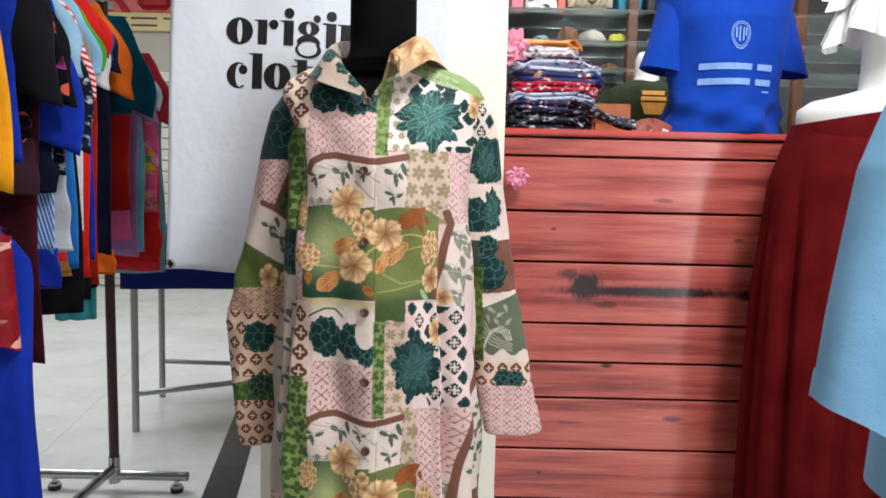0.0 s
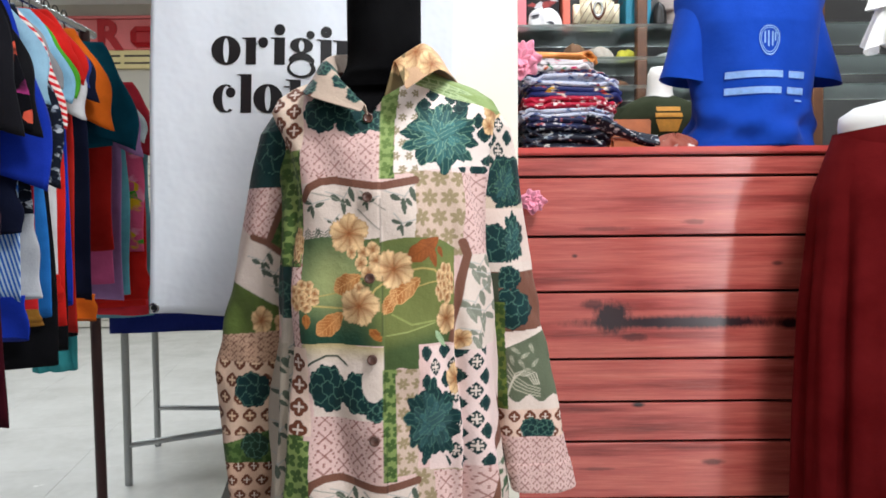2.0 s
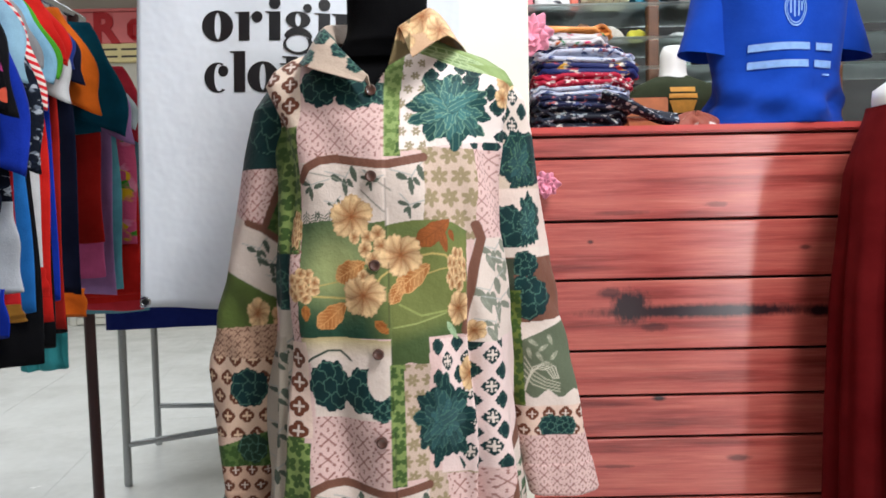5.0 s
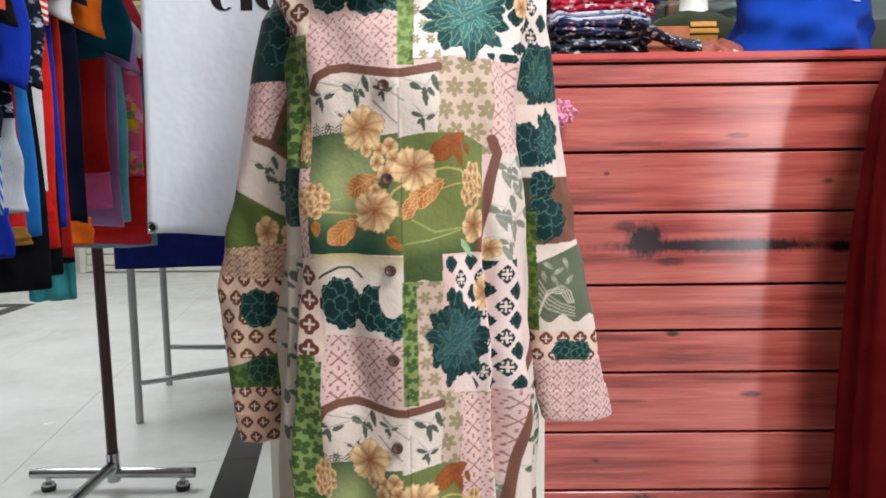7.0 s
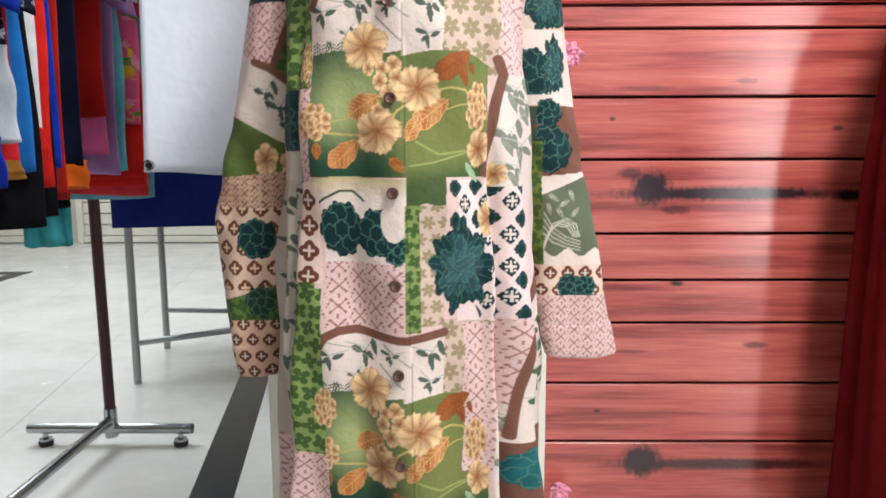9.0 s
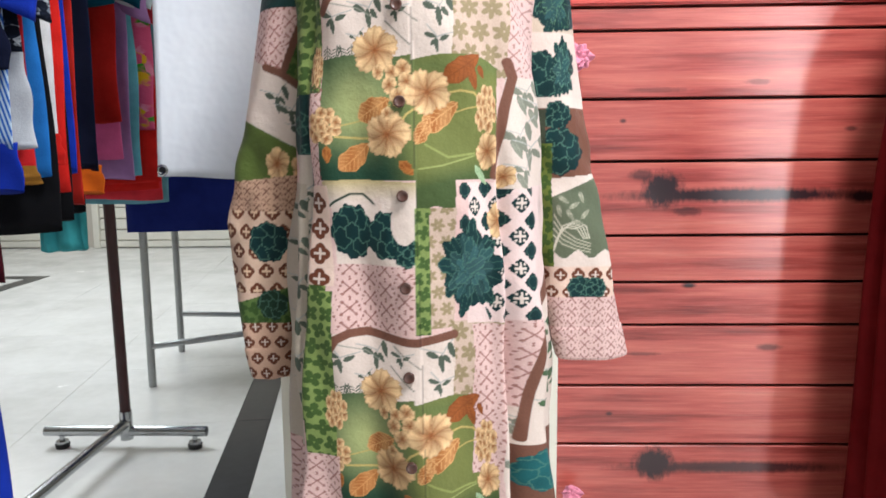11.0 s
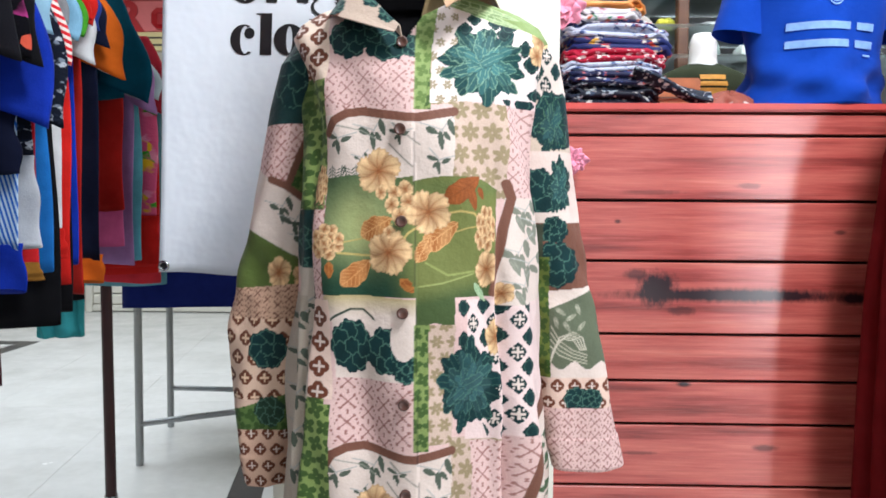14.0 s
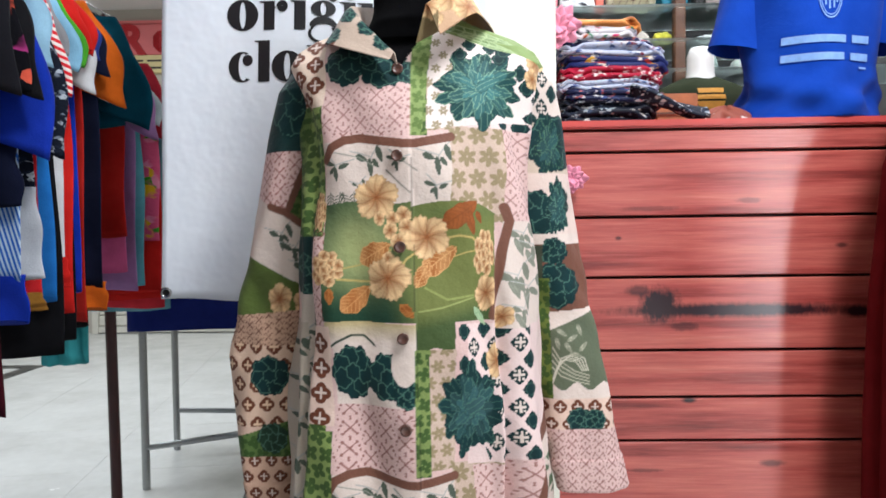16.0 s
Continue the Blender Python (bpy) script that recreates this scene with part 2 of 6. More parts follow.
# shop sign high on the far wall
M_pink = paint("pink sign board", srgb(226, 120, 120), 0.5)
M_signred = paint("red sign lettering", srgb(176, 26, 34), 0.5)
M_cream = paint("cream sign strip", srgb(226, 208, 150), 0.5)
M_signdark = paint("dark sign lettering", srgb(60, 50, 40), 0.5)


def shop_sign():
    ob = thing("shop_sign", "pink shop sign with a large red letter and a cream strip", "sign", at=(-3.75, 7.385, 2.45))
    part("board", box_bm(0, 1.9, -0.04, 0.015, 0.14, 0.44, 0.006), M_pink, ob)
    part("info_strip", box_bm(0, 1.9, -0.042, 0.015, -0.04, 0.136, 0.004), M_cream, ob, "cream strip with small dark lettering")
    part("frame_strip", box_bm(-0.03, 1.93, -0.05, 0.015, 0.445, 0.475, 0.004), M_pink, ob)
    cu = bpy.data.curves.new("letter", "FONT")
    cu.body, cu.size, cu.extrude, cu.offset = "R", 0.40, 0.006, 0.016
    tmp = new("letter", cu)
    me = bpy.data.meshes.new_from_object(tmp)
    bpy.data.objects.remove(tmp)
    me.materials.append(M_signred)
    lt = new("letter", me)
    lt.parent, lt.location = ob, (0.33, -0.048, 0.150)
    lt.rotation_euler = (radians(90), 0, 0)
    part("lettering_bar", box_bm(0.68, 1.0, -0.05, -0.03, 0.16, 0.36, 0.05), M_signred, ob)
    for i, (x, w, z) in enumerate(((0.40, 0.16, 0.07), (0.60, 0.26, 0.07), (0.44, 0.12, -0.0), (0.60, 0.26, -0.0), (0.92, 0.3, 0.07), (0.1, 0.24, 0.07))):
        part("lettering_bar", box_bm(x, x + w, -0.046, -0.03, z, z + 0.018), M_signdark, ob)


shop_sign()


# ---------------------------------------------------------------- counter clad in red-stained boards
def board_material():
    k = Nodes("red stained board")
    tc = k.n("ShaderNodeTexCoord")
    vec = tc.outputs["Object"]
    oi = k.n("ShaderNodeObjectInfo")
    sep = k.n("ShaderNodeSeparateXYZ")
    k.l(vec, sep.inputs[0])
    # each board takes its own stretch of the grain
    off = k.n("ShaderNodeCombineXYZ")
    mu = k.n("ShaderNodeMath", operation="MULTIPLY")
    k.l(oi.outputs["Random"], mu.inputs[0])
    mu.inputs[1].default_value = 13.0
    k.l(mu.outputs[0], off.inputs[1])
    add = k.n("ShaderNodeVectorMath", operation="ADD")
    k.l(vec, add.inputs[0])
    k.l(off.outputs[0], add.inputs[1])
    mp = k.n("ShaderNodeMapping")
    mp.inputs["Scale"].default_value = (0.9, 1, 15)
    k.l(add.outputs[0], mp.inputs["Vector"])
    grain = k.noise(mp.outputs[0], 2.0, 6, 0.58)
    mp2 = k.n("ShaderNodeMapping")
    mp2.inputs["Scale"].default_value = (2.2, 1, 60)
    k.l(add.outputs[0], mp2.inputs["Vector"])
    fine = k.noise(mp2.outputs[0], 3.0, 5, 0.7)
    c1 = k.ramp(grain, [(0.28, srgb(78, 22, 24)), (0.38, srgb(136, 46, 42)), (0.47, srgb(182, 80, 71)), (0.64, srgb(206, 108, 95)), (0.8, srgb(226, 144, 128))])
    c2 = k.ramp(fine, [(0.30, srgb(110, 36, 34)), (0.5, srgb(180, 78, 70)), (0.72, srgb(224, 138, 122))])
    col = k.mix(0.30, c1, c2)
    # pale worn flecks
    fl = k.noise(mp2.outputs[0], 9.0, 4, 0.8)
    col = k.mix(k.ramp(fl, [(0.66, (0, 0, 0)), (0.76, (0.45,) * 3)]), col, srgb(238, 176, 160))
    # charred band, blotches and knots, repeated down the front
    def spot(x, z, rx, rz, edge, amount):
        m = k.n("ShaderNodeMapping")
        m.inputs["Location"].default_value = (-x / rx, 0, -z / rz)
        m.inputs["Scale"].default_value = (1 / rx, 0, 1 / rz)
        k.l(vec, m.inputs["Vector"])
        ln = k.n("ShaderNodeVectorMath", operation="LENGTH")
        k.l(m.outputs[0], ln.inputs[0])
        ad = k.n("ShaderNodeMath", operation="ADD")
        k.l(ln.outputs["Value"], ad.inputs[0])
        sc = k.n("ShaderNodeMath", operation="MULTIPLY")
        k.l(rag, sc.inputs[0])
        sc.inputs[1].default_value = edge
        k.l(sc.outputs[0], ad.inputs[1])
        return k.ramp(ad.outputs[0], [(0.35 + edge * 0.5, (amount,) * 3), (1.0, (0, 0, 0))])

    mp3 = k.n("ShaderNodeMapping")
    mp3.inputs["Scale"].default_value = (30, 1, 14)
    k.l(vec, mp3.inputs["Vector"])
    rag = k.noise(mp3.outputs[0], 3.0, 5, 0.7)
    char = srgb(40, 12, 20)
    for x, z, rx, rz, e, a in ((0.40, 0.660, 0.46, 0.026, 0.55, 1.0), (0.225, 0.672, 0.085, 0.074, 0.75, 1.0), (0.18, 0.705, 0.05, 0.022, 0.7, 0.7), (0.28, 0.625, 0.06, 0.02, 0.8, 0.6),
                               (0.655, 0.655, 0.055, 0.024, 0.5, 1.0), (0.40, 0.038, 0.42, 0.024, 0.55, 0.9), (0.225, 0.046, 0.085, 0.074, 0.75, 1.0),
                               (0.136, 0.821, 0.011, 0.007, 0.3, 0.8), (0.289, 0.461, 0.024, 0.009, 0.3, 1.0), (0.42, 0.90, 0.05, 0.012, 0.7, 0.5), (0.21, 0.885, 0.12, 0.010, 0.7, 0.45),
                               (0.47, 0.32, 0.045, 0.013, 0.5, 0.7), (0.19, 0.305, 0.08, 0.008, 0.7, 0.5), (0.62, 0.80, 0.02, 0.008, 0.3, 0.7), (0.12, 0.165, 0.012, 0.007, 0.3, 0.8)):
        col = k.mix(spot(x, z, rx, rz, e, a), col, char)
    k.bump(fine, 0.12, 0.002)
    k.b.inputs["Coat Weight"].default_value = 0.8
    k.b.inputs["Coat Roughness"].default_value = 0.2
    return k.base(col, 0.42, 0, 0.5)


M_board = board_material()
M_rim = paint("red stained counter rim", srgb(190, 74, 68), 0.35, 0.12, 8)
M_gap = paint("dark board joint", srgb(34, 14, 14), 0.9)

CX0, CX1, CY, CZ = 0.157, 1.75, 1.83, 1.078
JOINTS = (1.058, 1.009, 0.867, 0.734, 0.572, 0.468, 0.371, 0.231, 0.092, -0.062, FLOOR)


def shop_counter():
    ob = thing("shop_counter", "shop counter clad in glossy red-stained wooden boards", "counter", at=(CX0, CY, 0))
    w = CX1 - CX0
    part("carcass", box_bm(0, w, 0.012, 0.5, FLOOR, 1.056), M_gap, ob, "dark inner body behind the boards")
    part("worktop", box_bm(-0.004, w, -0.012, 0.505, 1.06, CZ, 0.004, 2), M_rim, ob, "red-stained worktop edge")
    for i in range(len(JOINTS) - 1):
        z1, z0 = JOINTS[i], JOINTS[i + 1]
        gap = 0.0032
        bd = part("board", box_bm(0, w, -0.002, 0.011, z0 + gap, z1 - gap, 0.002), M_board, ob)
        if i in (3,):
            bd["label"] = "red board with a long charred stain"
    return ob


counter = shop_counter()


# ---------------------------------------------------------------- banner
def banner():
    ob = thing("banner", "hanging white vinyl banner with black lettering, slightly tilted", "banner", at=(-0.649, 1.647, 0.716))
    ob.rotation_euler = (0, radians(1.7), 0)
    k = Nodes("white vinyl")
    v = k.coord()
    k.bump(k.noise(v, 5, 4), 0.35, 0.02)
    M = k.base(k.ramp(k.noise(v, 2.5, 4), [(0.3, srgb(218, 224, 234)), (0.7, srgb(232, 237, 243))]), 0.38, 0, 0.4)
    nx, nz, W, H = 60, 110, 0.645, 2.0
    P = np.zeros((nz, nx, 3))
    for i in range(nz):
        z = H * i / (nz - 1)
        for j in range(nx):
            u = j / (nx - 1)
            P[i, j] = (u * W + 0.002 * math.sin(9 * z), 0.006 * math.sin(9 * u + 2.2 * z) + 0.004 * math.sin(17 * u - 5 * z), z + 0.0015 * math.sin(21 * u))
    s = sheet("vinyl", P, M, ob)
    so = s.modifiers.new("thick", "SOLIDIFY")
    so.thickness = 0.0012
    part("top_rod", rod_bm((-0.02, 0, H), (W + 0.02, 0, H), 0.012), M_chrome, ob)
    for x in (0.08, W - 0.08):
        part("cord", rod_bm((x, 0, H), (x - 0.02, 0, 2.325), 0.003, 6), M_chrome, ob)
    for x, z in ((0.014, 0.014), (W - 0.014, 0.014)):
        bm = bmesh.new()
        ring(bm, (x, -0.011, z), 0.0085, 0.0028, "Y")
        part("eyelet", bm, M_chrome, ob, "small metal eyelet", True)
        part("eyelet_hole", rod_bm((x, -0.0115, z), (x, 0.002, z), 0.0065, 12), M_black, ob)
    banner_letters(ob)
    return ob


def banner_letters(ob):
    """Fat-faced letters with hairline joins, printed on the vinyl."""
    def wave(x, z):
        u = x / 0.645
        return 0.006 * math.sin(9 * u + 2.2 * z) + 0.004 * math.sin(17 * u - 5 * z) - 0.0016

    Y = 0.0

    def strip(bm, outer, inner):
        o = [bm.verts.new((x, Y, z)) for x, z in outer]
        i = [bm.verts.new((x, Y, z)) for x, z in inner]
        for a in range(len(o) - 1):
            bm.faces.new((o[a], o[a + 1], i[a + 1], i[a]))

    def oval(cx, cz, rx, rz, t0=0, t1=360, n=40):
        return [(cx + rx * math.cos(radians(t0 + (t1 - t0) * i / n)), cz + rz * math.sin(radians(t0 + (t1 - t0) * i / n))) for i in range(n + 1)]

    def bowl(bm, cx, cz, rx, rz, kx, kz):
        strip(bm, oval(cx, cz, rx, rz), oval(cx, cz, kx, kz))

    def dot(bm, cx, cz, r):
        strip(bm, oval(cx, cz, r, r * 1.02), oval(cx, cz, r * 0.02, r * 0.02))

    def stem(bm, x0, x1, z0, z1, serif=0.008):
        strip(bm, [(x0, z0), (x0, z1)], [(x1, z0), (x1, z1)])
        strip(bm, [(x0 - serif, z1 - 0.002), (x0 - serif, z1)], [(x0, z1 - 0.004), (x0, z1)])

    def done(bm, u, v):
        for w in bm.verts:
            w.co.x += u + LX
            w.co.z += v
            w.co.y = wave(w.co.x, w.co.z)
        part("letter", bm, M_ink, ob)

    X, LX = 0.0587, 0.010
    b = bmesh.new()
    bowl(b, 0.0313, X / 2, 0.0313, X / 2 + 0.0008, 0.0062, X / 2 - 0.004)
    done(b, 0.118, 0.530)
    b = bmesh.new()
    stem(b, 0.0, 0.022, 0.0, 0.056)
    dot(b, 0.0372, 0.0455, 0.0108)
    strip(b, [(0.022, 0.040), (0.030, 0.052)], [(0.022, 0.043), (0.030, 0.055)])
    done(b, 0.192, 0.530)
    for u in (0.253, 0.348):
        b = bmesh.new()
        stem(b, 0.0, 0.0222, 0.0, 0.056)
        dot(b, 0.0112, 0.0720, 0.0114)
        done(b, u, 0.530)
    b = bmesh.new()
    bowl(b, 0.028, 0.0400, 0.0235, 0.0160, 0.0055, 0.0125)
    dot(b, 0.0460, 0.0630, 0.0082)
    strip(b, oval(0.028, 0.0015, 0.0285, 0.0240, 20, 160), oval(0.030, -0.006, 0.024, 0.0175, 20, 160))
    strip(b, oval(0.028, -0.008, 0.0290, 0.0190, 140, 400), oval(0.0265, -0.006, 0.0215, 0.0160, 140, 400))
    done(b, 0.281, 0.531)
    b = bmesh.new()
    stem(b, 0.0, 0.022, 0.0, 0.056)
    strip(b, [(0.040, 0.0), (0.040, 0.046)], [(0.062, 0.0), (0.062, 0.042)])
    strip(b, oval(0.042, 0.040, 0.020, 0.018, 0, 180, 16), oval(0.031, 0.040, 0.0095, 0.016, 0, 180, 16))
    done(b, 0.381, 0.530)
    b = bmesh.new()
    strip(b, oval(0.0275, X / 2, 0.0275, X / 2, 62, 305), oval(0.0300, X / 2, 0.0100, X / 2 - 0.003, 62, 305))
    dot(b, 0.0385, 0.0420, 0.0105)
    done(b, 0.121, 0.430)
    b = bmesh.new()
    stem(b, 0.0, 0.0235, 0.0, 0.0800)
    done(b, 0.1815, 0.430)
    b = bmesh.new()
    bowl(b, 0.0313, X / 2, 0.0313, X / 2 + 0.0008, 0.0062, X / 2 - 0.004)
    done(b, 0.209, 0.430)
    b = bmesh.new()
    stem(b, 0.0, 0.022, 0.0, 0.070)
    strip(b, [(-0.012, 0.053), (-0.012, 0.056)], [(0.034, 0.053), (0.034, 0.056)])
    done(b, 0.286, 0.430)


def ring(bm, c, R, r, axis="Z", n=18, m=7):
    vs = []
    for i in range(n):
        a = 2 * math.pi * i / n
        row = []
        for j in range(m):
            b = 2 * math.pi * j / m
            d = R + r * math.cos(b)
            p = (d * math.cos(a), d * math.sin(a), r * math.sin(b))
            if axis == "Y":
                p = (p[0], p[2], p[1])
            elif axis == "X":
                p = (p[2], p[0], p[1])
            row.append(bm.verts.new((c[0] + p[0], c[1] + p[1], c[2] + p[2])))
        vs.append(row)
    for i in range(n):
        for j in range(m):
            bm.faces.new((vs[i][j], vs[(i + 1) % n][j], vs[(i + 1) % n][(j + 1) % m], vs[i][(j + 1) % m]))
    return bm


M_chrome = metal("chrome tube", (0.42, 0.43, 0.44), 0.2)
M_steel = metal("grey steel tube", (0.36, 0.37, 0.37), 0.38)
M_black = paint("black plastic", srgb(18, 18, 20), 0.5)
M_maroon = paint("maroon painted tube", srgb(58, 18, 20), 0.4, 0.2, 12)
M_ink = paint("black printed ink", srgb(24, 24, 28), 0.45)
the_banner = banner()


# ---------------------------------------------------------------- the long printed shirt dress on its black form
DX, DY = -0.125, 1.405
ZS = (0.10, 0.26, 0.43, 0.60, 0.78, 0.96, 1.03, 1.075, 1.105, 1.128, 1.148, 1.165, 1.185)
WS = (0.222, 0.216, 0.212, 0.203, 0.190, 0.178, 0.182, 0.196, 0.204, 0.190, 0.160, 0.115, 0.072)
DS = (0.150, 0.146, 0.142, 0.138, 0.140, 0.132, 0.122, 0.112, 0.100, 0.088, 0.076, 0.066, 0.058)
CYS = (0.0, 0.0, 0.0, 0.0, 0.0, 0.0, 0.004, 0.008, 0.012, 0.016, 0.02, 0.022, 0.024)


def torso(theta, z, inset=0.0):
    """Points of the hanging dress; theta 0 faces the aisle, positive towards +x."""
    w = lerp(z, ZS, WS) - inset
    d = lerp(z, ZS, DS) - inset
    s, c = np.sin(theta), np.cos(theta)
    e = 0.86
    x = w * np.sign(s) * np.abs(s) ** e
    y = -d * np.sign(c) * np.abs(c) ** e
    return DX + x, DY + lerp(z, ZS, CYS) + y


def dress_folds(theta, z):
    low = np.clip((1.0 - z) / 0.9, 0, 1)
    f = 0.016 * low * np.sin(7 * theta + 1.1) + 0.009 * low * np.sin(13 * theta + 4 * z)
    f += 0.016 * np.exp(-((theta - 0.60 - 0.05 * z) / 0.07) ** 2) * np.clip((0.98 - z) / 0.25, 0, 1)
    f -= 0.020 * np.exp(-((theta - 0.74 + 0.1 * z) / 0.06) ** 2) * np.clip((0.98 - z) / 0.25, 0, 1)
    f += 0.006 * np.sin(24 * z + 6 * theta) * np.sin(3 * theta + 5 * z)
    f += 0.006 * np.sin(9 * theta + 14 * z) * np.exp(-((z - 1.02) / 0.06) ** 2) * np.clip(np.abs(theta) - 0.2, 0, 1)
    f -= 0.016 * np.exp(-((theta + 0.95) / 0.08) ** 2) * np.clip((1.0 - z) / 0.3, 0, 1)
    return f
PINK, CREAM, BEIGE = srgb(212, 180, 175), srgb(214, 198, 188), srgb(196, 172, 156)
TEALC, TEALL, KHAKI = srgb(12, 43, 45), srgb(88, 128, 112), srgb(140, 126, 92)
BROWN, UMBER, OLIVE = srgb(112, 74, 60), srgb(104, 58, 40), srgb(102, 122, 58)
LEAFG, GOLD, GOLDL, RUST = srgb(50, 78, 34), srgb(190, 126, 66), srgb(240, 206, 156), srgb(134, 74, 30)
GREYG = srgb(78, 88, 76)
WARP = 605.0


def near(reach):
    """Lets a motif of the print work on the points round its middle alone."""
    def wrap(draw):
        def run(self, x, y, *a, **k):
            r = reach(*a, **k)
            sel = (np.abs(self.p - x) < r) & (np.abs(self.q - y) < r)
            if not sel.any():
                return
            sub = Print(self.p[sel], self.q[sel], CREAM)
            sub.c = self.c[sel]
            cut = lambda v: v[sel] if isinstance(v, np.ndarray) and v.shape == self.p.shape else v
            draw(sub, x, y, *[cut(v) for v in a], **{n: cut(v) for n, v in k.items()})
            self.c[sel] = sub.c
        return run
    return wrap


class Print:
    """The patchwork print, drawn in thread units on arrays of points."""

    def __init__(self, p, q, base):
        self.p, self.q = p, q
        self.c = np.broadcast_to(np.array(base), (*p.shape, 3)).copy()

    def lay(self, m, col):
        m = np.clip(np.asarray(m, dtype=float), 0, 1)[..., None]
        self.c = self.c * (1 - m) + np.asarray(col) * m

    def rect(self, x0, x1, y0, y1, col, wob=2.0):
        p = self.p + wob * np.sin(self.q / 23.0)
        q = self.q + wob * np.sin(self.p / 31.0)
        m = (p > x0) & (p < x1) & (q > y0) & (q < y1)
        if col is not None:
            self.lay(m, col)
        return m

    def line(self, pts, w, col, within=1):
        xs, ys = [a for a, b in pts], [b for a, b in pts]
        sel = (self.p > min(xs) - w - 2) & (self.p < max(xs) + w + 2) & (self.q > min(ys) - w - 2) & (self.q < max(ys) + w + 2)
        p, q = self.p[sel], self.q[sel]
        d = np.full(p.shape, 1e9)
        for (x0, y0), (x1, y1) in zip(pts[:-1], pts[1:]):
            dx, dy = x1 - x0, y1 - y0
            t = np.clip(((p - x0) * dx + (q - y0) * dy) / (dx * dx + dy * dy), 0, 1)
            d = np.minimum(d, np.hypot(p - x0 - t * dx, q - y0 - t * dy))
        m = (np.clip(w / 2 + 0.8 - d, 0, 1) * (within[sel] if isinstance(within, np.ndarray) else within))[..., None]
        self.c[sel] = self.c[sel] * (1 - m) + np.asarray(col) * m

    def crosses(self, m, col, s=30.0, w=1.7):
        a = (self.p / s) % 1 - 0.5
        b = ((self.q / s + 0.5 * (np.floor(self.p / s) % 2)) % 1) - 0.5
        a, b = a * s, b * s
        x = (np.minimum(np.abs(a + b), np.abs(a - b)) < w) & (np.maximum(np.abs(a), np.abs(b)) < s * 0.30)
        bulb = np.hypot(np.abs(a) - s * 0.30, np.abs(b) - s * 0.30) < s * 0.075
        dots = (np.hypot(np.abs(a) - s * 0.5, b - 3) < s * 0.07) | (np.hypot(np.abs(a) - s * 0.40, b + 4) < s * 0.06) | (np.hypot(a, np.abs(b) - s * 0.44) < s * 0.06)
        self.lay((x | bulb | dots) * m * 0.82, col)

    def stars(self, m, col, s=34.0, k=5, r=0.40):
        row = np.floor(self.q / s)
        a = ((self.p / s + 0.5 * (row % 2)) % 1 - 0.5) * s
        b = (self.q / s - row - 0.5) * s
        rr, th = np.hypot(a, b), np.arctan2(b, a)
        pet = rr < s * r * (0.45 + 0.55 * np.abs(np.cos(k * 0.5 * th + 0.7 * row)))
        self.lay(pet * m * (rr > s * 0.045) * 0.88, col)

    def quatre(self, m, col, inner, s=42.0, diag=False):
        p, q = (self.p, self.q) if not diag else ((self.p + self.q) * 0.7071, (self.p - self.q) * 0.7071)
        row = np.floor(q / s)
        a = ((p / s + (0 if diag else 0.5) * (row % 2)) % 1 - 0.5) * s
        b = (q / s - row - 0.5) * s
        d = np.minimum(np.hypot(np.abs(a) - s * 0.19, np.abs(b) * 0.9), np.hypot(np.abs(b) - s * 0.19, np.abs(a) * 0.9))
        self.lay((d < s * 0.20) * m, col)
        x = (np.minimum(np.abs(a), np.abs(b)) < s * 0.045) & (np.maximum(np.abs(a), np.abs(b)) < s * 0.22)
        self.lay(x * m, inner)

    @near(lambda r, *a, **k: 1.2 * r)
    def floret(self, x, y, r, m=1, open_=False, sx=1.0):
        """One small four-notched flower of the checked ground, solid or with a pale cross."""
        a, b = (self.p - x) / sx, self.q - y
        rr, th = np.hypot(a, b), np.arctan2(b, a)
        on = rr < r * (0.88 + 0.10 * np.cos(4 * th) + 0.04 * np.cos(12 * th))
        self.lay(on * m, TEALC)
        if open_:
            arm = (np.minimum(np.abs(a), np.abs(b)) < r * 0.13) & (rr < r * 0.62)
            tip = np.hypot(np.abs(a) - r * 0.42, np.abs(b) - r * 0.42) < r * 0.13
            self.lay((arm | tip) * m, CREAM)
        else:
            self.lay((np.abs(rr - r * 0.62) < 0.9) * m * 0.3, TEALL)

    def checker(self, m, x0, x1, y0, y1, s=29.0, r=17.5, sx=0.68):
        for i in range(int((y1 - y0) / s) + 2):
            for j in range(int((x1 - x0) / s) + 2):
                if (i + j) % 2 == 0:
                    self.floret(x0 + j * s * sx + 2 * math.sin(3 * i + j), y0 + i * s + 2 * math.sin(i + 2 * j), r, m, j % 2 == 1, sx)

    @near(lambda r, *a, **k: 1.2 * max([r] + [v for v in a[4:5] if v]))
    def bloom(self, x, y, r, spikes=9, m=1, col=None, vein=None, ry=None):
        """A scalloped dark bloom whose petals are drawn in fine pale lines."""
        ry = r if ry is None else ry
        base, line = np.array(TEALC if col is None else col), TEALL if vein is None else vein
        u, v = (self.p - x) / r, (self.q - y) / ry
        rr, th = np.hypot(u, v), np.arctan2(v, u)
        edge = 0.93 + 0.05 * np.abs(np.cos(0.5 * (2 * spikes + 3) * th + x)) + 0.05 * np.cos(spikes * th + y) - 0.05 * np.abs(np.cos(1.5 * th + 0.02 * x))
        ins = rr < edge
        self.lay(ins * m, base)
        self.lay(ins * m * 0.45 * np.clip(0.5 + 0.5 * np.sin(5 * u + 4 * v + x), 0, 1), base * 1.55)
        vein_ = np.zeros(self.p.shape, bool)
        done = np.zeros(self.p.shape, bool)
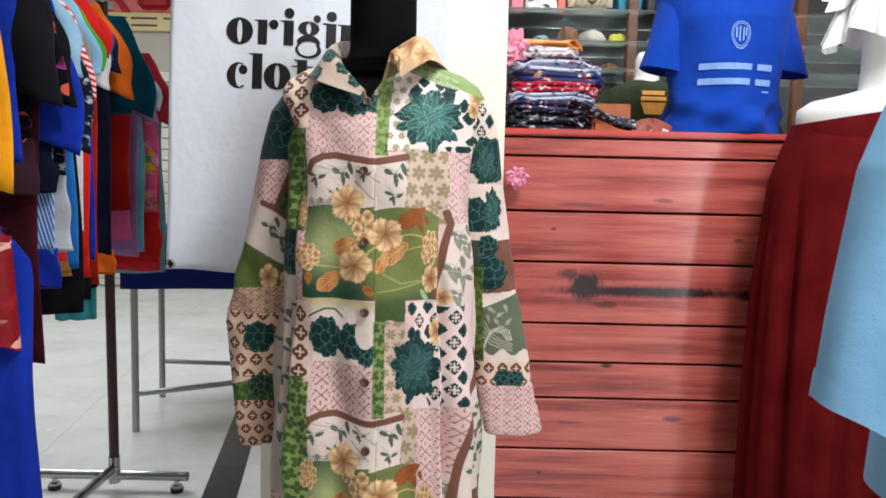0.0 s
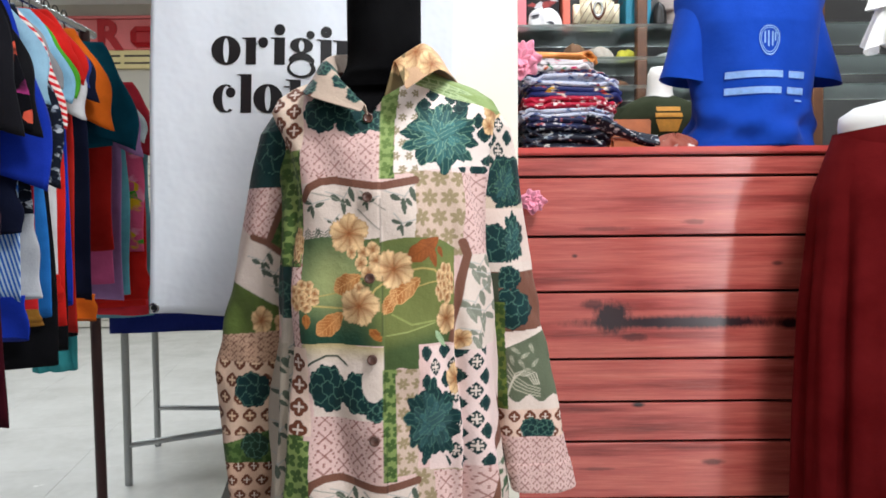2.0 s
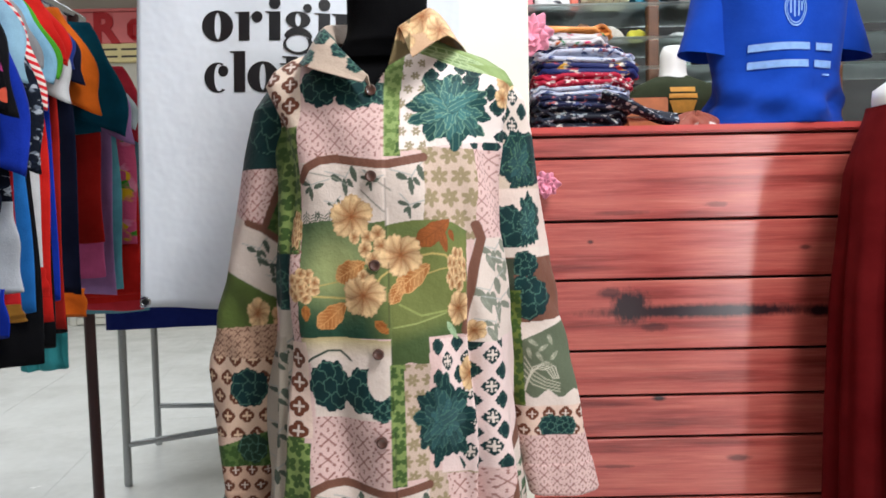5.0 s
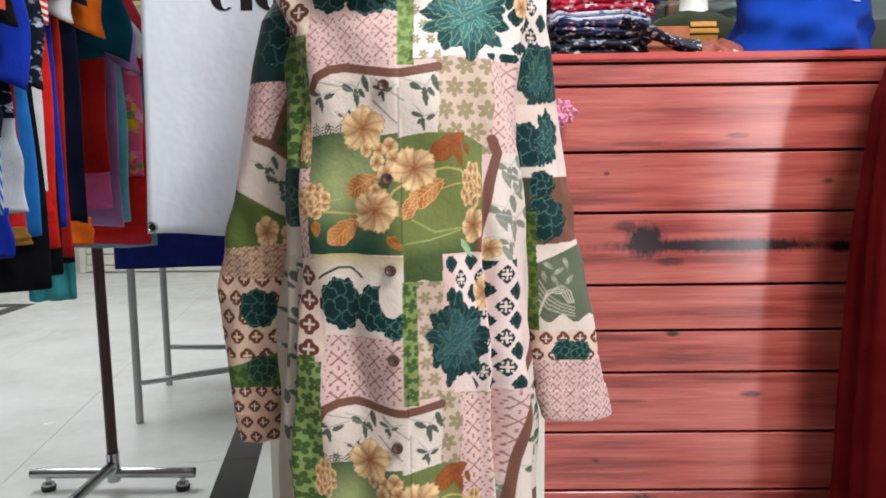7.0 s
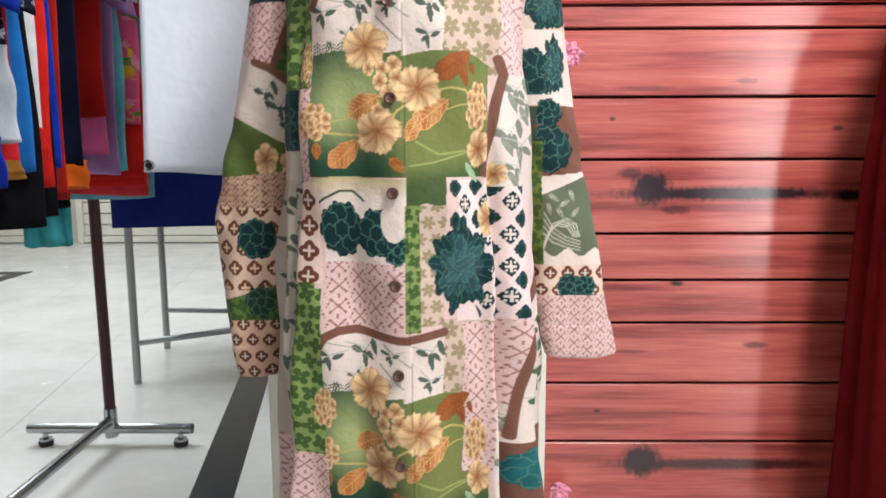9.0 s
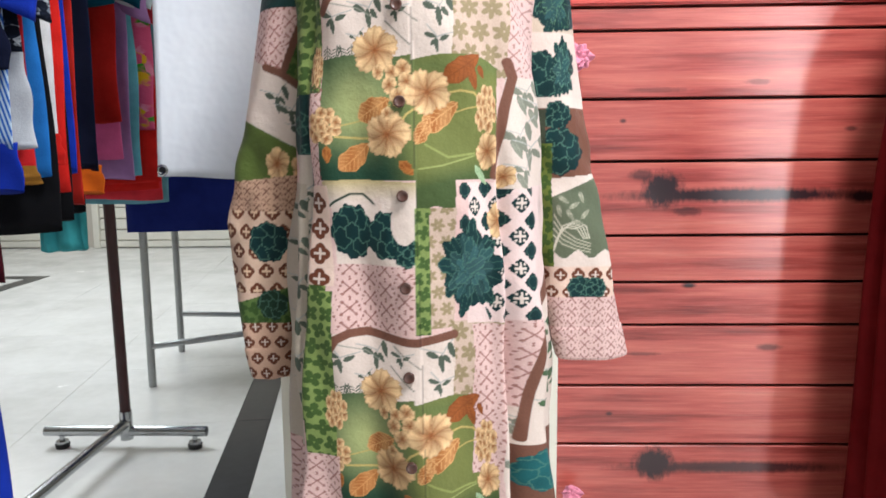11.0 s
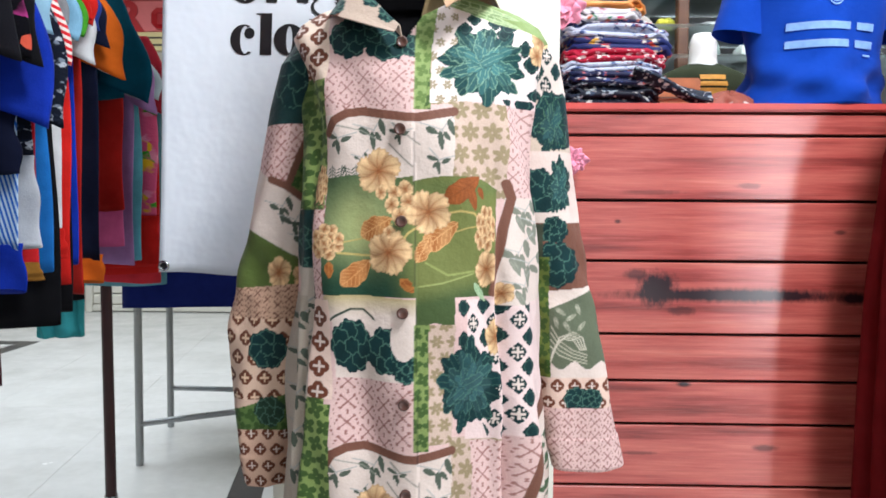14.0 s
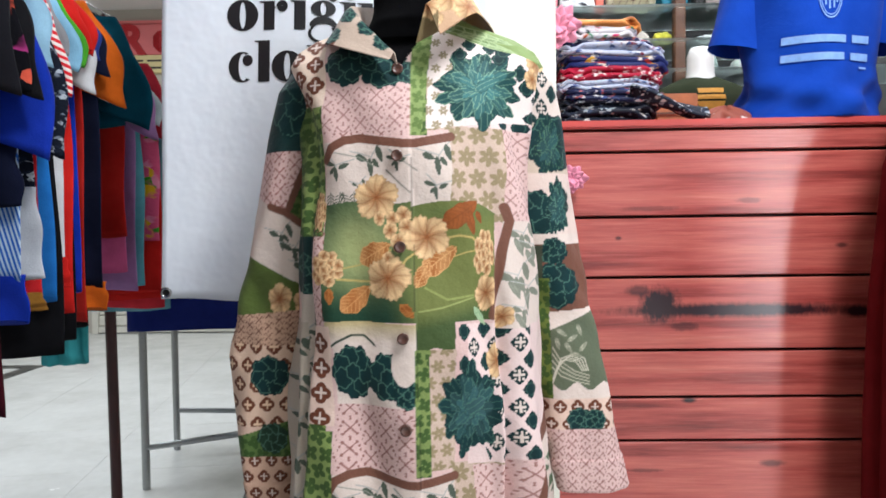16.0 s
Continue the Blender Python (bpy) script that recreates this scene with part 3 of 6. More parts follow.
        for k in range(7):
            a = 0.9 * k + 0.013 * x
            d = 0.0 if k == 0 else 0.52
            cu, cv = d * math.cos(a), d * math.sin(a)
            w = np.hypot((u - cu), (v - cv)) + 0.03 * np.cos(6 * np.arctan2(v - cv, u - cu) + k)
            lim = 0.30 if k == 0 else 0.36
            vein_ |= (np.abs(w - lim) < 1.0 / r) & ~done
            done |= w < lim
        self.lay(vein_ * ins * m * 0.62, line)

    @near(lambda rx, ry, *a, **k: 1.6 * max(rx, ry))
    def petals(self, x, y, rx, ry, rings, m=1, base=None, light=None, tilt=0.0):
        """A ragged chrysanthemum built up of many pointed, veined petals."""
        base = np.array(srgb(17, 52, 54) if base is None else base)
        light = np.array(srgb(104, 146, 124) if light is None else light)
        du, dv = (self.p - x) / rx, (self.q - y) / ry
        self.lay((np.hypot(du, dv) < 0.80 + 0.05 * np.cos(9 * np.arctan2(dv, du))) * m, base * 0.85)
        for ri, (n, out, length, width) in enumerate(rings):
            for k in range(n):
                w = 0.35 * math.sin(2.7 * k + 1.3 * ri)
                a = 2 * math.pi * (k + 0.5 * (ri % 2)) / n + 0.5 * w + tilt
                ln = length * (1 + 0.22 * math.sin(1.9 * k + ri))
                c, d = math.cos(a), math.sin(a)
                u = (du * c + dv * d - out) / ln
                v = (-du * d + dv * c + 0.10 * w * u * u) / width
                tooth = 1 + 0.14 * np.sin(u * 11 + k)
                ins = (u > -0.55) & (u < 1) & (np.abs(v) < np.clip(1 - u * u, 0, 1) ** 0.55 * tooth)
                shade = 0.75 + 0.25 * ((k * 7 + ri * 3) % 5) / 4
                self.lay(ins * m, base * shade * (1 + 0.75 * ri) + 0.012 * ri)
                f = (np.abs(np.sin(v * 4.2 + 0.5 * k)) < 0.20) & (np.abs(v) < 0.9)
                self.lay(ins * f * m * (0.34 + 0.16 * ri), light)
                rim = np.abs(v) > np.clip(1 - u * u, 0, 1) ** 0.55 * tooth - 0.16
                self.lay(ins * rim * m * 0.5, light if (k + ri) % 2 else base * 0.5)

    @near(lambda r, *a, **k: 1.25 * r)
    def gold(self, x, y, r, turn=0.0, squash=1.0, m=1, petals=5):
        dx, dy = (self.p - x) / squash, self.q - y
        rr, th = np.hypot(dx, dy), np.arctan2(dy, dx) + turn
        step = 2 * math.pi / petals
        a = (th + 0.12 * np.sin(rr / r * 4)) / step
        a = (a - np.round(a)) * step
        lob = np.cos(a * petals * 0.5)
        edge = r * (0.74 + 0.22 * np.abs(lob) ** 0.6 + 0.035 * np.cos(9 * a * petals / 2 + turn) + 0.04 * np.cos(2 * th + turn))
        ins = (rr < edge) * m
        f = np.clip(rr / edge, 0, 1)[..., None]
        side = np.clip(0.5 + a / step * 0.9, 0, 1)[..., None]
        streak = (np.clip(np.cos(a * petals * 2.6 + 0.6 * np.sin(rr / 6)), 0, 1) ** 2)[..., None]
        col = np.array(RUST) * (1 - f) + np.array(GOLDL) * f
        col = col * (0.70 + 0.46 * side)
        col = col * (1 - 0.62 * streak * (1 - 0.55 * f)) + np.array(RUST) * 0.62 * streak * (1 - 0.55 * f)
        gap = np.clip((0.30 - np.abs(lob)) / 0.2, 0, 1)[..., None] * (f > 0.3)
        rim = np.clip((f - 0.90) / 0.08, 0, 1)
        col = col * (1 - 0.55 * np.maximum(gap, 0.75 * rim)) + np.array(srgb(120, 66, 28)) * 0.55 * np.maximum(gap, 0.75 * rim)
        mm = np.asarray(ins, dtype=float)[..., None]
        self.c = self.c * (1 - mm) + col * mm

    def carnation(self, x, y, r, squash=1.0, m=1):
        """A frilled double flower: small cupped petals laid over one another."""
        for i in range(15):
            d = r * (0.72 if i < 8 else 0.38 if i < 13 else 0.1)
            a = 2.4 * i + 0.3
            self.gold(x + squash * d * math.cos(a), y + d * math.sin(a), r * (0.36 if i < 8 else 0.30), a + 1.5, squash, m, 2)

    @near(lambda a, b, *c, **k: 1.1 * a + b)
    def leaf(self, x, y, a, b, turn, col, veins=None, m=1):
        c, s = math.cos(turn), math.sin(turn)
        u = (self.p - x) * c + (self.q - y) * s
        v = -(self.p - x) * s + (self.q - y) * c
        w = b * np.clip(1 - (u / a) ** 2, 0, 1) ** 0.7 * (1 - 0.25 * u / a) * (1 + 0.06 * np.sin(u / a * 9))
        ins = (np.abs(u) < a) & (np.abs(v) < w)
        self.lay(ins * m, col)
        if veins is not None:
            self.lay(ins * m * 0.35 * (0.5 + 0.5 * np.sin(u / a * 5 + v / b * 2)), np.asarray(veins))
            vv = (np.abs(((u + np.abs(v) * 0.9) / (a * 0.26)) % 1 - 0.5) < 0.10) | (np.abs(v) < 1.2) | (np.abs(np.abs(v) - w) < 1.6)
            self.lay(ins * vv * m * 0.5, veins)

    @near(lambda s=1.0, *a, **k: 48 * s)
    def sprig(self, x, y, s=1.0, flip=1, m=1, col=None):
        """Three small drooping leaves on thin twigs."""
        col = GREYG if col is None else col
        thin = tuple(0.5 * (c + 0.6) for c in col)
        self.line([(x - 34 * s * flip, y - 14 * s), (x - 12 * s * flip, y - 8 * s), (x, y - 4 * s)], 1.3, thin, m)
        self.line([(x + 22 * s * flip, y - 30 * s), (x + 6 * s * flip, y - 12 * s), (x, y - 2 * s), (x - 2 * s, y + 20 * s)], 1.3, thin, m)
        self.leaf(x - s, y + 13 * s, 15 * s, 4.6 * s, 1.45, col, None, m)
        self.leaf(x + 15 * s * flip, y - 8 * s, 14 * s, 5.2 * s, 1.25 * flip + (1.57 if flip < 0 else 0), col, None, m)
        self.leaf(x - 15 * s * flip, y - 2 * s, 11 * s, 5.0 * s, 0.45 * flip, col, None, m)
        self.leaf(x + 8 * s * flip, y + 6 * s, 9 * s, 4 * s, 0.9 * flip, col, None, m)

    def fronds(self, x0, x1, y, m=1, n=7):
        """A row of fine feathery twigs."""
        for i in range(n):
            x = x0 + (x1 - x0) * i / max(1, n - 1)
            t = 0.5 * math.sin(2.1 * i)
            self.line([(x, y + 10), (x + 7 * t, y - 4), (x + 12 * t, y - 16)], 1.3, GREYG, m)
            for k in range(3):
                for f in (-1, 1):
                    self.leaf(x + 5 * t * k + 5 * f, y + 2 - 6 * k, 5.5, 1.1, 0.8 * f + t, GREYG, None, m)


def print_front(p, q0):
    """The woven repeat of the dress front."""
    upper = q0 < 120
    q = (q0 + 165) % WARP - 165
    qa = np.where(q > 340, q - WARP, q)
    R = Print(p, q, PINK)
    P_ = p

    def ground(m, col):
        R.c = np.where(m[..., None], np.array(col), R.c)

    # ground patches
    ground(R.rect(806, 905, 40, 215, None), BEIGE)
    R.stars(R.rect(806, 905, 40, 215, None), KHAKI, 39, 6, 0.47)
    m = R.rect(905, 1200, 40, 215, PINK)
    R.crosses(m, srgb(150, 110, 104), 32)
    m = R.rect(574, 808, 66, 186, CREAM)
    for x, y, s, f in ((662, 100, 1.15, 1), (786, 100, 1.15, 1), (598, 112, 0.95, -1), (712, 104, 0.7, -1)):
        R.sprig(x, y, s, f, m)
    R.line([(590, 84), (640, 96), (668, 112)], 1.3, srgb(140, 142, 130), m)
    R.line([(700, 84), (722, 104), (748, 122)], 1.3, srgb(110, 112, 100), m)
    R.fronds(584, 630, 174, m, 4)
    R.sprig(640, 146, 0.55, 1, m)
    R.sprig(782, 152, 0.8, -1, m)
    R.line([(692, 120), (712, 140), (734, 160)], 1.3, GREYG, m)
    # brown curved band
    R.line([(577, 98), (590, 76), (612, 64), (640, 61), (690, 69), (724, 74), (744, 74), (809, 62)], 15, BROWN)
    # the green picture with gold flowers
    top = np.where(P_ < 735, 178 + 3 * np.sin(P_ / 21.0), 186 - 10 * np.sin((P_ - 735) / 46.0) + np.clip(P_ - 860, 0, 60) * 0.35)
    g = ((P_ > 574) & (P_ < 890) & (q > top) & (q < 392)) | ((P_ > 742) & (P_ < 812) & (q > 370) & (q < 440 + 3 * np.sin(P_ / 9.0)))
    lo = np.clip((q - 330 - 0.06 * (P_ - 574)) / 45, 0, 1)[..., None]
    cx = np.exp(-(((P_ - 640) / 62) ** 2 + ((q - 262) / 66) ** 2))[..., None]
    cr = np.clip((P_ - 690) / 60, 0, 1)[..., None]
    green = np.array(srgb(44, 74, 50)) * (1 - cx) + np.array(srgb(164, 172, 116)) * cx
    green = green * (1 - cr) + np.array(srgb(110, 117, 64)) * cr
    rim = np.clip(1 - np.abs(q - 196) / 26, 0, 1)[..., None] * cr
    green = green * (1 - 0.35 * rim) + np.array(srgb(70, 96, 62)) * 0.35 * rim
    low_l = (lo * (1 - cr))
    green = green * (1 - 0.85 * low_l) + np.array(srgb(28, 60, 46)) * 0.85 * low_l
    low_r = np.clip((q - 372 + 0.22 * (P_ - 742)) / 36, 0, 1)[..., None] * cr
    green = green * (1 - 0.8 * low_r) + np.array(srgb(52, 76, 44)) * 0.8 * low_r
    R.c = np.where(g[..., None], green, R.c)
    R.line([(760, 330), (800, 352), (850, 346)], 3, srgb(142, 152, 88), g)
    R.line([(748, 372), (790, 366), (850, 350)], 2, srgb(148, 158, 96), g)
    # olive ground under it
    m = R.rect(574, 742, 392, 448, None)
    f = np.clip((q - 392) / 36, 0, 1)[..., None]
    R.c = np.where(m[..., None], np.array(srgb(176, 160, 116)) * (1 - f) + np.array(CREAM) * f, R.c)
    # the narrow beige and green strips beside the seam
    m = R.rect(764, 812, -168, 50, None) & (q < 50)
    ground(m, BEIGE)
    R.stars(m, KHAKI, 30, 6, 0.44)
    m = R.rect(740, 766, -168, 60, None, 0.5)
    ground(m, srgb(122, 140, 80))
    R.stars(m, LEAFG, 27, 4, 0.5)
    # crosses on pink
    R.crosses(R.rect(588, 738, -62, 58, None), srgb(126, 74, 66), 37, 1.9)
    # dark blooms and the swirl
    R.q = qa
    R.line([(578, -162), (596, -176), (622, -190), (644, -190), (662, -176), (676, -158)], 3.6, srgb(46, 62, 52), 1)
    mm = P_ < 740
    R.lay((qa > -178 + 0.2 * np.abs(P_ - 630)) & (qa < -62) & (P_ > 590) & mm, CREAM)
    R.bloom(622, -122, 41, 9, mm, None, None, 53)
    R.bloom(690, -116, 40, 8, mm, None, None, 46)
    R.bloom(727, -86, 26, 7, mm, None, None, 28)
    R.lay((np.hypot((P_ - 722) / 24, (qa + 140) / 40) < 1) & mm & (qa > -178), CREAM)
    # right flank: the checked flowers and the great dark bloom
    m = R.rect(812, 1200, -208, 45, None, 1.5)
    ground(m & (P_ > 834), srgb(222, 198, 194))
    R.checker(m & (P_ > 818 + 0.42 * np.clip(qa + 100, 0, 200)) & (qa < 52), 828, 985, -196, 40)
    R.petals(838, -56, 56, 84, ((15, 0.52, 0.48, 0.20), (12, 0.30, 0.44, 0.19), (8, 0.12, 0.36, 0.17)), 1, None, srgb(84, 124, 108), 0.3)
    R.gold(889, -140, 34, 0.5, 0.55)
    R.q = q
    m = R.rect(846, 965, 48, 330, None) & (q0 > 640)
    ground(m, PINK)
    R.crosses(m, srgb(140, 92, 84), 37, 1.9)
    # grey foliage along the side
    m = R.rect(898, 1200, 212, 408, None) & (P_ > 902 - 0.05 * (q - 212))
    ground(m, CREAM)
    for x, y, s in ((936, 240, 1.1), (958, 262, 0.9), (926, 318, 1.3), (954, 340, 1.2), (936, 378, 0.9)):
        R.sprig(x, y, s, 1 - 2 * (int(x) % 2), m, srgb(122, 126, 112))
        R.leaf(x - 6, y + 22, 20, 5, 1.1, srgb(150, 152, 138), srgb(110, 114, 100), m)
    # slanting brown band
    R.line([(903, 188), (912, 214), (901, 270), (893, 330), (886, 385)], 15, BROWN, q0 < 420)
    R.gold(906, 388, 22, 0.8, 0.7, q0 < 420)
    # left flank
    m = R.rect(500, 574, -60, 236, None)
    ground(m & (P_ > 526 - 0.02 * q) & (P_ < 572), srgb(128, 148, 84))
    R.stars(m & (P_ > 526) & (P_ < 572), LEAFG, 31, 4, 0.52)
    m = R.rect(500, 550, 236, 402, None)
    ground(m & (q0 < 480), srgb(26, 54, 54))
    R.bloom(520, 290, 26, 7, m & (q0 < 480), srgb(28, 58, 56))
    R.bloom(524, 350, 26, 7, m & (q0 < 480), srgb(28, 58, 56))
    R.crosses(R.rect(550, 574, 190, 402, None), srgb(134, 84, 78), 31)
    R.q = qa
    m = R.rect(538, 584, -205, -20, None) & (qa < -22)
    ground(m, srgb(222, 196, 182))
    for k in range(4):
        quatrefoil(R, 560, -172 + 46 * k, 20, m)
    m = R.rect(500, 539, -260, -20, None)
    ground(m, srgb(196, 184, 172))
    for y in (-190, -130, -70):
        R.sprig(522, y, 0.9, 1, m)
    R.q = q
    # gold flowers, leaves and stems of the green picture
    stem = srgb(186, 164, 100)
    R.line([(600, 315), (640, 318), (668, 318)], 3, stem, g)
    R.line([(604, 296), (650, 286), (700, 262)], 1.6, stem, g)
    R.line([(712, 300), (728, 278), (752, 262)], 3, stem, g)
    R.line([(790, 244), (822, 238), (846, 242), (858, 256)], 3, stem, g)
    R.line([(806, 278), (836, 268), (862, 264)], 1.6, stem, g)
    amber, dark = srgb(158, 98, 50), srgb(112, 60, 28)
    R.leaf(632, 350, 34, 19, -0.75, amber, srgb(214, 158, 100))
    R.leaf(668, 268, 34, 20, -0.5, amber, srgb(226, 176, 116))
    R.leaf(786, 282, 40, 20, -0.62, amber, srgb(228, 180, 122))
    R.leaf(756, 306, 26, 13, -1.1, amber, srgb(228, 180, 122))
    R.leaf(824, 200, 38, 19, -0.62, srgb(150, 84, 40), dark)
    R.leaf(842, 214, 24, 8, 1.3, srgb(150, 84, 40), dark)
    R.leaf(858, 206, 12, 5, 1.2, srgb(150, 84, 40), dark)
    R.leaf(728, 370, 17, 9, 0.8, RUST, GOLD)
    R.leaf(862, 384, 20, 6, 1.0, srgb(120, 150, 112), srgb(176, 196, 160))
    R.gold(672, 168, 43, 0.35)
    R.gold(678, 206, 14, 1.2, 0.8, 1, 3)
    R.carnation(580, 296, 33, 0.86)
    R.leaf(588, 346, 15, 7, 1.5, RUST, GOLD)
    for x, y, r in ((702, 206, 15), (722, 200, 17), (698, 228, 16), (728, 222, 18), (714, 248, 19)):
        R.gold(x, y, r, 0.4 * x, 0.9, 1, 3)
    R.gold(764, 240, 43, 2.1)
    R.gold(694, 312, 45, 0.15, 0.95)
    R.gold(694, 276, 12, 1.0, 0.9, 1, 3)
    R.carnation(868, 270, 42, 0.46)
    R.gold(873, 342, 34, 0.8, 0.62)
    R.carnation(562, 192, 36, 0.36)
    R.c = np.where((np.abs(P_ - (741 + (q0 - 300) * 0.02)) < 1.1)[..., None], R.c * 0.5, R.c)
    # the chest patches near the shoulders
    C = Print(p, q0, PINK)
    C.c = R.c
    m = C.rect(574, 741, -260, 50, None) & (q0 < 50)
    C.c = np.where((m & (q0 < 52))[..., None], np.array(PINK), C.c)
    C.crosses(m & (q0 > -34) & (q0 < 52), srgb(150, 104, 100), 33, 1.7)
    C.line([(577, 98), (590, 76), (612, 64), (640, 61), (690, 69), (724, 74), (744, 74), (809, 62)], 15, BROWN, upper)
    C.bloom(616, -78, 44, 9, m)
    C.bloom(686, -72, 46, 9, m)
    C.bloom(730, -60, 24, 7, m)
    C.bloom(650, -104, 34, 8, m)
    m = C.rect(766, 1010, -185, 48, None) & (q0 < 48 - 0.1 * (p - 768))
    C.c = np.where(m[..., None], np.array(srgb(228, 214, 208)), C.c)
    C.stars(m & (p < 815), KHAKI, 27, 6, 0.36)
    for x, y, o in ((953, -37, 0), (970, -16, 1), (960, 19, 0), (975, 46, 1), (985, -52, 0), (942, -64, 0), (990, 12, 0)):
        C.floret(x, y, 17, m, o, 0.7)
    C.petals(864, -30, 84, 76, ((17, 0.55, 0.44, 0.18), (15, 0.34, 0.42, 0.16), (11, 0.14, 0.34, 0.13)), upper, srgb(28, 70, 70), srgb(140, 176, 146), 0.2)
    for x, y in ((828, -96), (904, -90), (846, -118), (912, -104), (888, -112)):
        C.floret(x, y, 15, upper)
    C.gold(972, -92, 40, 0.7, 0.55, upper)
    C.gold(962, -56, 22, 1.7, 0.6, upper)
    m = (q0 < -112 + 0.34 * (p - 900)) & (p > 800) & upper
    C.c = np.where(m[..., None], np.array(srgb(126, 146, 88)), C.c)
    C.leaf(850, -146, 80, 10, 0.32, srgb(96, 120, 70), srgb(190, 206, 160), upper)
    C.leaf(880, -122, 60, 7, 0.36, srgb(104, 128, 78), srgb(190, 206, 160), upper)
    m = (p > 738) & (p < 772 - 0.1 * (q0 + 100)) & (q0 < 60)
    C.c = np.where(m[..., None], np.array(srgb(134, 154, 92)), C.c)
    C.stars(m, srgb(92, 116, 58), 25, 4, 0.5)
    C.line([(724, 74), (744, 74), (809, 62)], 15, BROWN, upper)
    # shoulder with brown quatrefoils
    m = C.rect(480, 574, -260, -4, None) & upper
    C.c = np.where(m[..., None], np.array(srgb(226, 204, 186)), C.c)
    for x, y in ((556, -44), (520, -60), (552, -86), (512, -104), (548, -126), (536, -16), (508, -20), (580, -132)):
        quatrefoil(C, x, y, 18, m)
    # lower flank: slanting band and sprigs
    low = (q0 > 600)
    m = low & (p > 985 - (q0 - 600) * 0.20)
    C.c = np.where(m[..., None], np.array(CREAM), C.c)
    for y in (690, 760, 820):
        C.sprig(984, y, 1.1, 1, m, srgb(70, 96, 66))
    C.line([(996, 540), (990, 600), (960, 700), (946, 790), (936, 880)], 13, BROWN, (q0 > 520))
    m = (q0 > 892) & (p > 915)
    C.c = np.where(m[..., None], np.array(BROWN), C.c)
    C.bloom(965, 945, 42, 9, m, srgb(26, 84, 88))
    m = (q0 > 592) & (q0 < 905) & (p > 524 + 0.02 * (q0 - 592)) & (p < 584)
    C.c = np.where(m[..., None], np.array(srgb(128, 148, 84)), C.c)
    C.stars(m, LEAFG, 31, 4, 0.52)
    C.carnation(584, 815, 38, 0.55)
    # side by the sleeve: green and cream darkened for the shadow between them
    m = (p < 528) & (q0 < 236) & (q0 > -10)
    C.c = np.where(m[..., None], np.array(srgb(96, 116, 62)), C.c)
    C.stars(m, LEAFG, 31, 4, 0.52)
    m = (p < 524) & (q0 >= 400)
    C.c = np.where(m[..., None], np.array(srgb(180, 168, 154)), C.c)
    for y in (450, 520, 590, 660, 730, 800):
        C.sprig(508, y, 1.0, 1, m)
    m = (q0 > 905) & (p < 588)
    C.c = np.where(m[..., None], np.array(PINK), C.c)
    C.crosses(m, srgb(134, 84, 78), 31)
    return C.c


def quatrefoil(R, x, y, r, m):
    """One brown four-lobed flower with a pale cross."""
    a, b = R.p - x, R.q - y
    d = np.minimum(np.hypot(np.abs(a) - r * 0.48, b), np.hypot(np.abs(b) - r * 0.48, a))
    R.lay((d < r * 0.50) * m, UMBER)
    R.lay((np.minimum(np.abs(a), np.abs(b)) < r * 0.11) * (np.maximum(np.abs(a), np.abs(b)) < r * 0.55) * m, CREAM)


def print_left(p, q):
    """Sleeve on the rack's side."""
    R = Print(p, q, srgb(206, 176, 158))
    R.lay(q < 75, srgb(24, 52, 52))
    R.bloom(500, -10, 60, 9)
    m = (q > 70) & (q < 190)
    R.lay(m, PINK)
    R.crosses(m, srgb(140, 80, 74), 32)
    R.lay((q > 90) & (q < 260) & (p > 528 - (q - 70) * 0.42), srgb(86, 104, 54))
    R.stars((q > 90) & (q < 260) & (p > 528 - (q - 70) * 0.42), LEAFG, 28, 4, 0.5)
    m = (q > 190 + (p - 460) * 0.6) & (q < 318 + (p - 440) * 0.45)
    R.lay(m, CREAM)
    for x, y in ((462, 235), (490, 262), (512, 300)):
        R.sprig(x, y, 1.1, 1, m)
    R.line([(532, 70), (505, 122), (478, 182)], 13, BROWN)
    R.line([(440, 178), (470, 190), (530, 232)], 14, BROWN)
    m = (q > 305 + (p - 440) * 0.5) & (q < 420)
    R.lay(m, srgb(84, 100, 48))
    R.gold(455, 362, 34, 0.4, 0.8)
    R.gold(508, 372, 30, 1.4, 0.9)
    m = (q > 392 - (p - 430) * 0.1) & (q < 462)
    R.lay(m, srgb(196, 160, 136))
    R.crosses(m, srgb(96, 54, 44), 22)
    m = (q > 458) & (q < 625)
    R.lay(m, srgb(214, 184, 162))
    R.quatre(m, UMBER, srgb(220, 190, 160), 40)
    R.bloom(428, 520, 44, 7)
    m = (q > 612 + (470 - p) * 0.3) & (q < 705)
    R.lay(m, srgb(84, 108, 56))
    R.stars(m, LEAFG, 28, 4, 0.52)
    R.bloom(430, 650, 34, 7, 1, srgb(30, 54, 40))
    m = q > 690
    R.lay(m, srgb(206, 170, 148))
    R.quatre(m, UMBER, CREAM, 34)
    R.bloom(505, 690, 18, 6)
    return R.c


